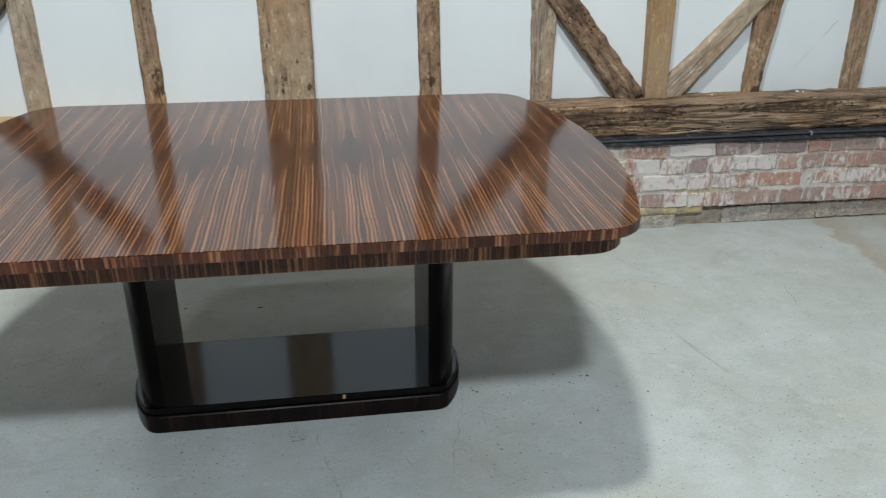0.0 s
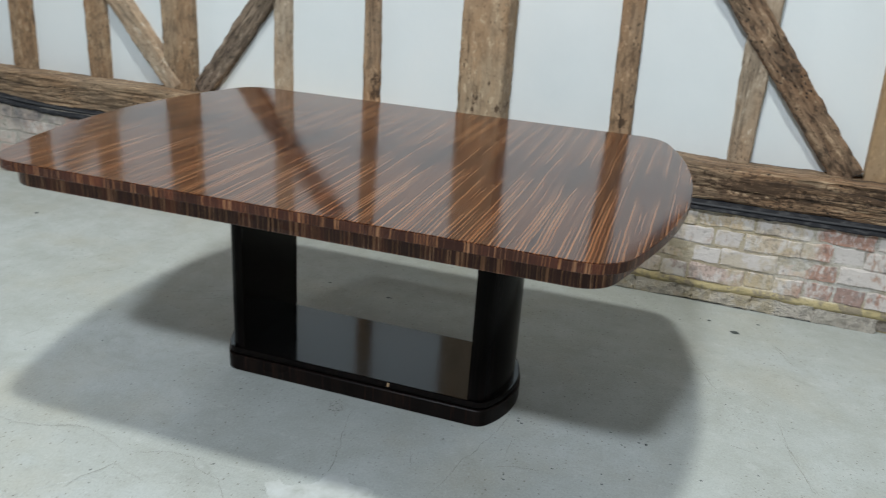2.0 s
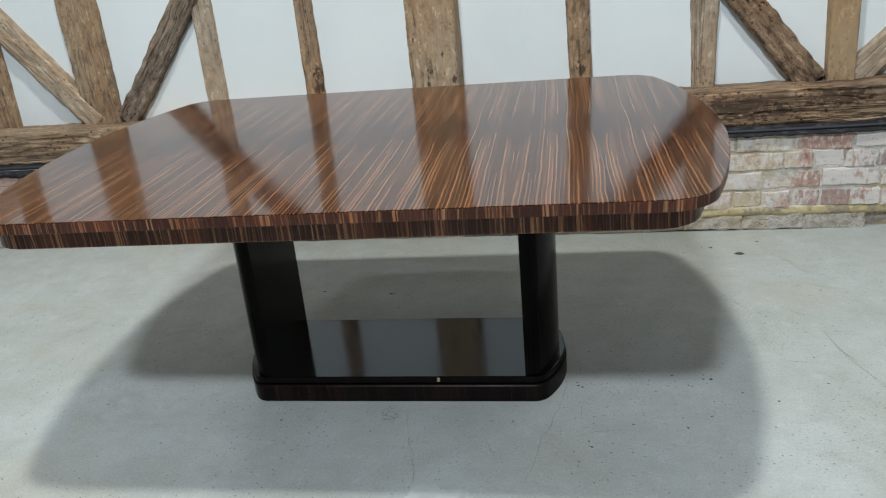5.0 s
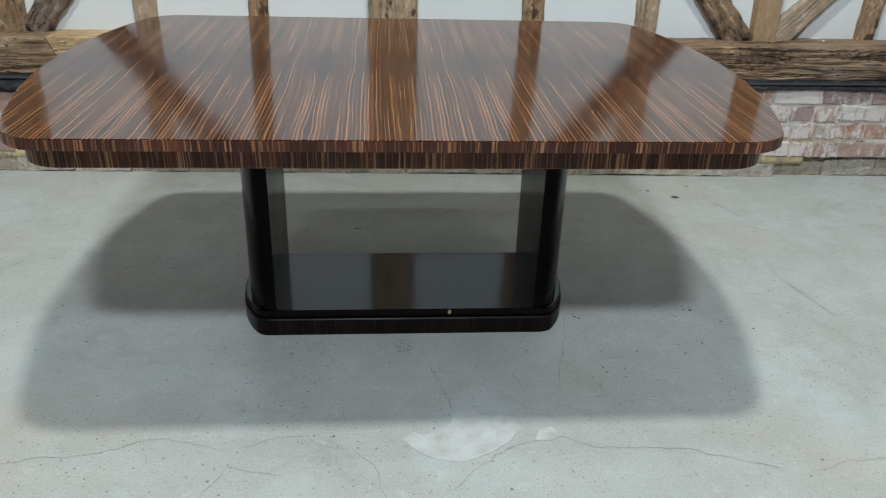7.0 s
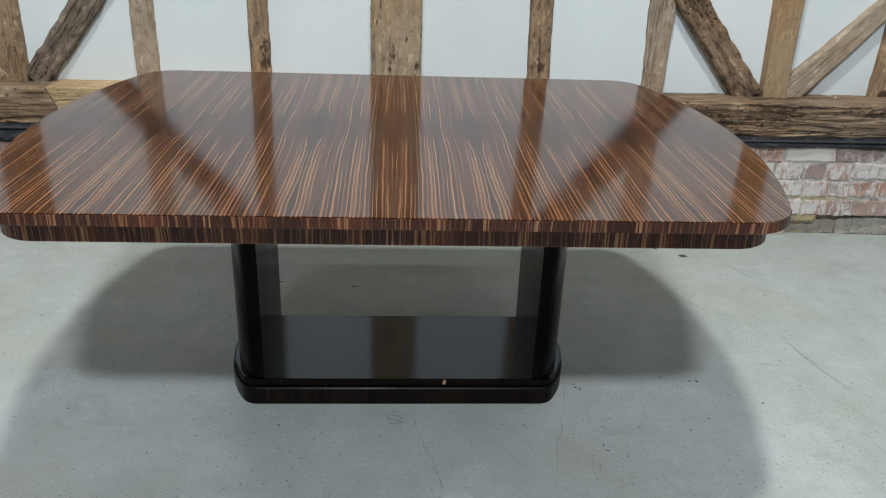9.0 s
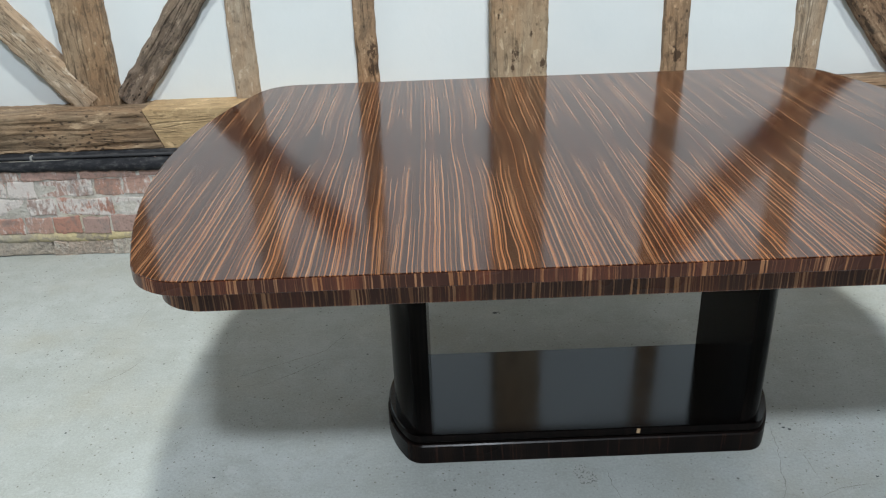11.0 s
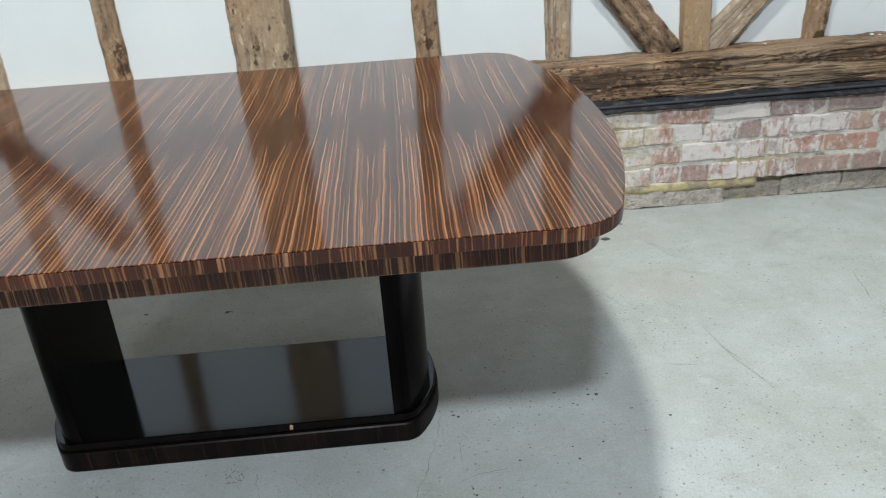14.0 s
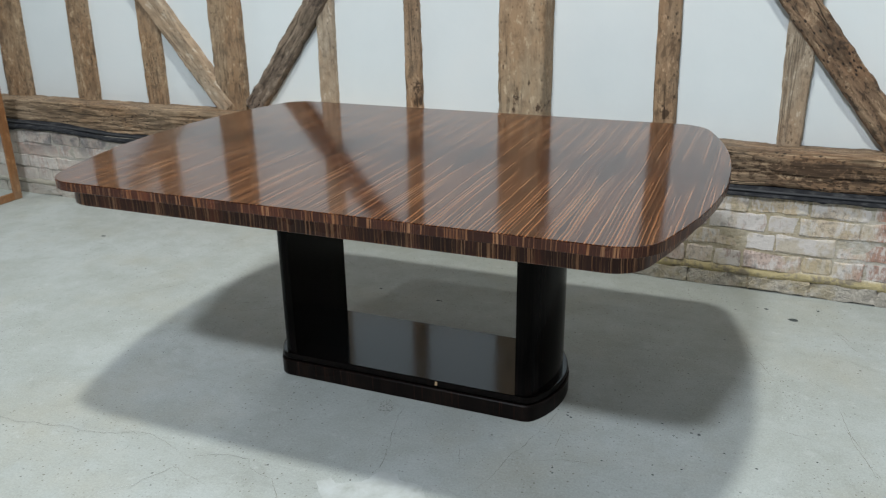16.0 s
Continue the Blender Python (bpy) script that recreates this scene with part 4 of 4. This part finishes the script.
def spill(corners, z, seed):
    """A thin skin on the floor with a ragged rim through the given corners."""
    bm = bmesh.new()
    rim = []
    for (x0, y0), (x1, y1) in zip(corners, corners[1:] + corners[:1]):
        for i in range(8):
            x, y = x0 + (x1 - x0) * i / 8, y0 + (y1 - y0) * i / 8
            x += 0.006 * noise.noise((x * 40, y * 40, seed)) + 0.003 * noise.noise((x * 140, y * 140, seed))
            y += 0.006 * noise.noise((x * 40, y * 40, seed + 5)) + 0.003 * noise.noise((x * 140, y * 140, seed + 5))
            rim.append((x, y))
    low = [bm.verts.new((x, y, 0.0)) for x, y in rim]
    high = [bm.verts.new((x, y, z)) for x, y in rim]
    for i in range(len(rim)):
        j = (i + 1) % len(rim)
        bm.faces.new((low[i], low[j], high[j], high[i]))
    bmesh.ops.triangulate(bm, faces=[bm.faces.new(high)], ngon_method="EAR_CLIP")
    return bm


part("paint_patch", spill([(-0.179, 1.543), (-0.154, 1.57), (-0.127, 1.554), (-0.09, 1.566), (-0.055, 1.598), (-0.047, 1.636), (0.012, 1.646), (0.02, 1.626), (0.091, 1.624), (0.12, 1.575), (0.083, 1.527), (0.043, 1.493), (-0.002, 1.468), (-0.044, 1.456), (-0.111, 1.469), (-0.151, 1.502)], 0.0016, 3), PATCH, floor, "flaked white paint patch")
part("paint_patch", spill([(0.161, 1.561), (0.193, 1.573), (0.216, 1.546), (0.182, 1.520), (0.148, 1.529)], 0.0016, 5), PATCH, floor)
scuffs = random.Random(77)
for i in range(46):
    x, y, a, length = scuffs.uniform(-2.3, 2.3), scuffs.uniform(0.95, 3.15), scuffs.uniform(0, math.pi), scuffs.uniform(0.03, 0.20)
    bend = scuffs.uniform(-0.3, 0.3)
    pts = [(x, y), (x + length * 0.5 * math.cos(a), y + length * 0.5 * math.sin(a)), (x + length * (0.5 * math.cos(a) + 0.5 * math.cos(a + bend)), y + length * (0.5 * math.sin(a) + 0.5 * math.sin(a + bend)))]
    part("scratch", ribbon(pts, scuffs.uniform(0.0012, 0.003), 200 + i, 0.004, 0.008), scuffs.choice((SCUFF, SCUFF, PALE)), floor)
part("dirt_smear", blot(-0.170, 1.945, 0.026, 0.040, 61, 0.0008, 0.5, 0.5), SMEAR, floor, "dark speckled dirt smear")

# ---- brick base, laid last ----
core_mesh = bmesh.new()
core_ends = []
for x in (-7, 7):
    # the footing is set back under the courses
    section = ((BACK, 0.0), (BRICK_Y + 0.034, 0.0), (BRICK_Y + 0.034, 0.094), (BRICK_Y + 0.0045, 0.098), (BRICK_Y + 0.0045, 0.398), (BACK, 0.398))
    core_ends.append([core_mesh.verts.new((x, y, z * (1 + 0.0165 * max(-2.5, min(2.5, x))))) for y, z in section])
for k in range(6):
    core_mesh.faces.new((core_ends[0][k], core_ends[0][k - 1], core_ends[1][k - 1], core_ends[1][k]))
core_mesh.faces.new(core_ends[0])
core_mesh.faces.new(core_ends[1])
bed = bmesh.new()
bed_rows = []
for i in range(361):
    # a thick, uneven bed of yellow mortar between the footing and the first course
    x = -5.75 + 7.42 * i / 360
    push, lip = 0.004 * noise.noise((x * 5, 3, 0)) + 0.003 * noise.noise((x * 23, 5, 0)), 0.007 * noise.noise((x * 4, 8, 0)) + 0.004 * noise.noise((x * 17, 9, 0))
    lift = 1 + 0.0165 * max(-2.5, min(2.5, x))
    section = ((0.03, 0.060), (0.003 - push, 0.062 + lip * 0.6), (-0.002 + push, 0.075 + lip), (-0.001 + push, 0.090 + lip), (0.005, 0.103 + lip), (0.03, 0.104))
    back_off = 0.005 * min(1, max(0, (x - 1.3) / 0.3))
    bed_rows.append([bed.verts.new((x, BRICK_Y + y + back_off, z * lift)) for y, z in section])
for a, b in zip(bed_rows, bed_rows[1:]):
    for k in range(6):
        bed.faces.new((a[k], a[k - 1], b[k - 1], b[k]))
bed.faces.new(bed_rows[0])
bed.faces.new(bed_rows[-1])
part("mortar_bed", bed, MORTAR, wall_north, "thick smeared bed of yellowish mortar", smooth=True)
core = part("brick_base", core_mesh, MORTAR, wall_north, "old brick plinth wall with lime mortar and flaking whitewash")


def brick_mesh(name, w, h, seed, rough=0.0035, mat=BRICK):
    rnd = random.Random(seed)
    bm = bmesh.new()
    nx, nz = (8, 4) if w > 0.15 else (5, 4)
    lo = 0.0045
    us = [-w / 2, -w / 2 + lo] + [-w / 2 + w * i / (nx - 2) for i in range(1, nx - 2)] + [w / 2 - lo, w / 2]
    vs = [-h / 2, -h / 2 + lo, 0.0, h / 2 - lo, h / 2]
    nx, nz = len(us) - 1, len(vs) - 1
    grid = [[None] * (nz + 1) for _ in range(nx + 1)]
    for i, x in enumerate(us):
        for k, z in enumerate(vs):
            rim = i in (0, nx) or k in (0, nz)
            knocked = rnd.random() < 0.22
            y = rough * (0.7 + 0.6 * rnd.random()) if rim else rough * (0.9 * rnd.random() if knocked else 0.25 * rnd.random())
            grid[i][k] = bm.verts.new((x + rnd.uniform(-0.0038, 0.0038) * (1 + rough * 60), y, z + rnd.uniform(-0.0038, 0.0038) * (1 + rough * 60)))
    for i in range(nx):
        for k in range(nz):
            bm.faces.new((grid[i][k], grid[i + 1][k], grid[i + 1][k + 1], grid[i][k + 1]))
    loop = [grid[i][0] for i in range(nx + 1)] + [grid[nx][k] for k in range(1, nz + 1)] + [grid[i][nz] for i in range(nx - 1, -1, -1)] + [grid[0][k] for k in range(nz - 1, 0, -1)]
    back = [bm.verts.new((v.co.x, 0.03, v.co.z)) for v in loop]
    for i in range(len(loop)):
        j = (i + 1) % len(loop)
        bm.faces.new((loop[j], loop[i], back[i], back[j]))
    bmesh.ops.recalc_face_normals(bm, faces=bm.faces)
    me = bpy.data.meshes.new(name)
    bm.to_mesh(me)
    bm.free()
    for p in me.polygons:
        p.use_smooth = False
    me.materials.append(mat)
    return me


STRETCHERS = [brick_mesh("brick", 0.213, 0.069, i) for i in range(10)]
HEADERS = [brick_mesh("brick", 0.105, 0.069, 20 + i) for i in range(8)]
TALL = [brick_mesh("brick", 0.235, 0.084, 60 + i, 0.007, RUBBLE) for i in range(6)]
FOOTINGS = [brick_mesh("brick", 0.235, 0.066, 40 + i, 0.007, RUBBLE) for i in range(6)]
rnd = random.Random(5)
# courses from the floor: height of the middle, share of headers, stand of the face
for course, (z, heads, stand) in enumerate(((0.033, 0.0, 0.001), (0.135, 0.85, 0.0), (0.219, 0.15, 0.0), (0.297, 0.75, 0.0), (0.373, 0.10, 0.0))):
    x = -4.7 + (0.0 if course % 2 else 0.055) + rnd.uniform(-0.02, 0.02)
    while x < 3.3:
        head = rnd.random() < heads
        stand = 0.026 if course == 0 and x > 1.5 else stand
        w = 0.236 if course == 0 else 0.104 if head else 0.212
        high = course == 0 and x > 1.75
        ob = new("brick", rnd.choice(TALL if high else FOOTINGS if course == 0 else HEADERS if head else STRETCHERS))
        ob.parent = core
        ob.matrix_basis = pose(x + w / 2, BRICK_Y + stand + rnd.uniform(-0.003, 0.003), (z + (0.009 if high else 0)) * (0.978 + 0.0165 * x) + rnd.uniform(-0.004, 0.004), rnd.uniform(-2, 2), rnd.uniform(-1.6, 1.6), rnd.uniform(-1.8, 1.8))
        x += w + (0.002 if course == 0 else rnd.uniform(0.007, 0.012))
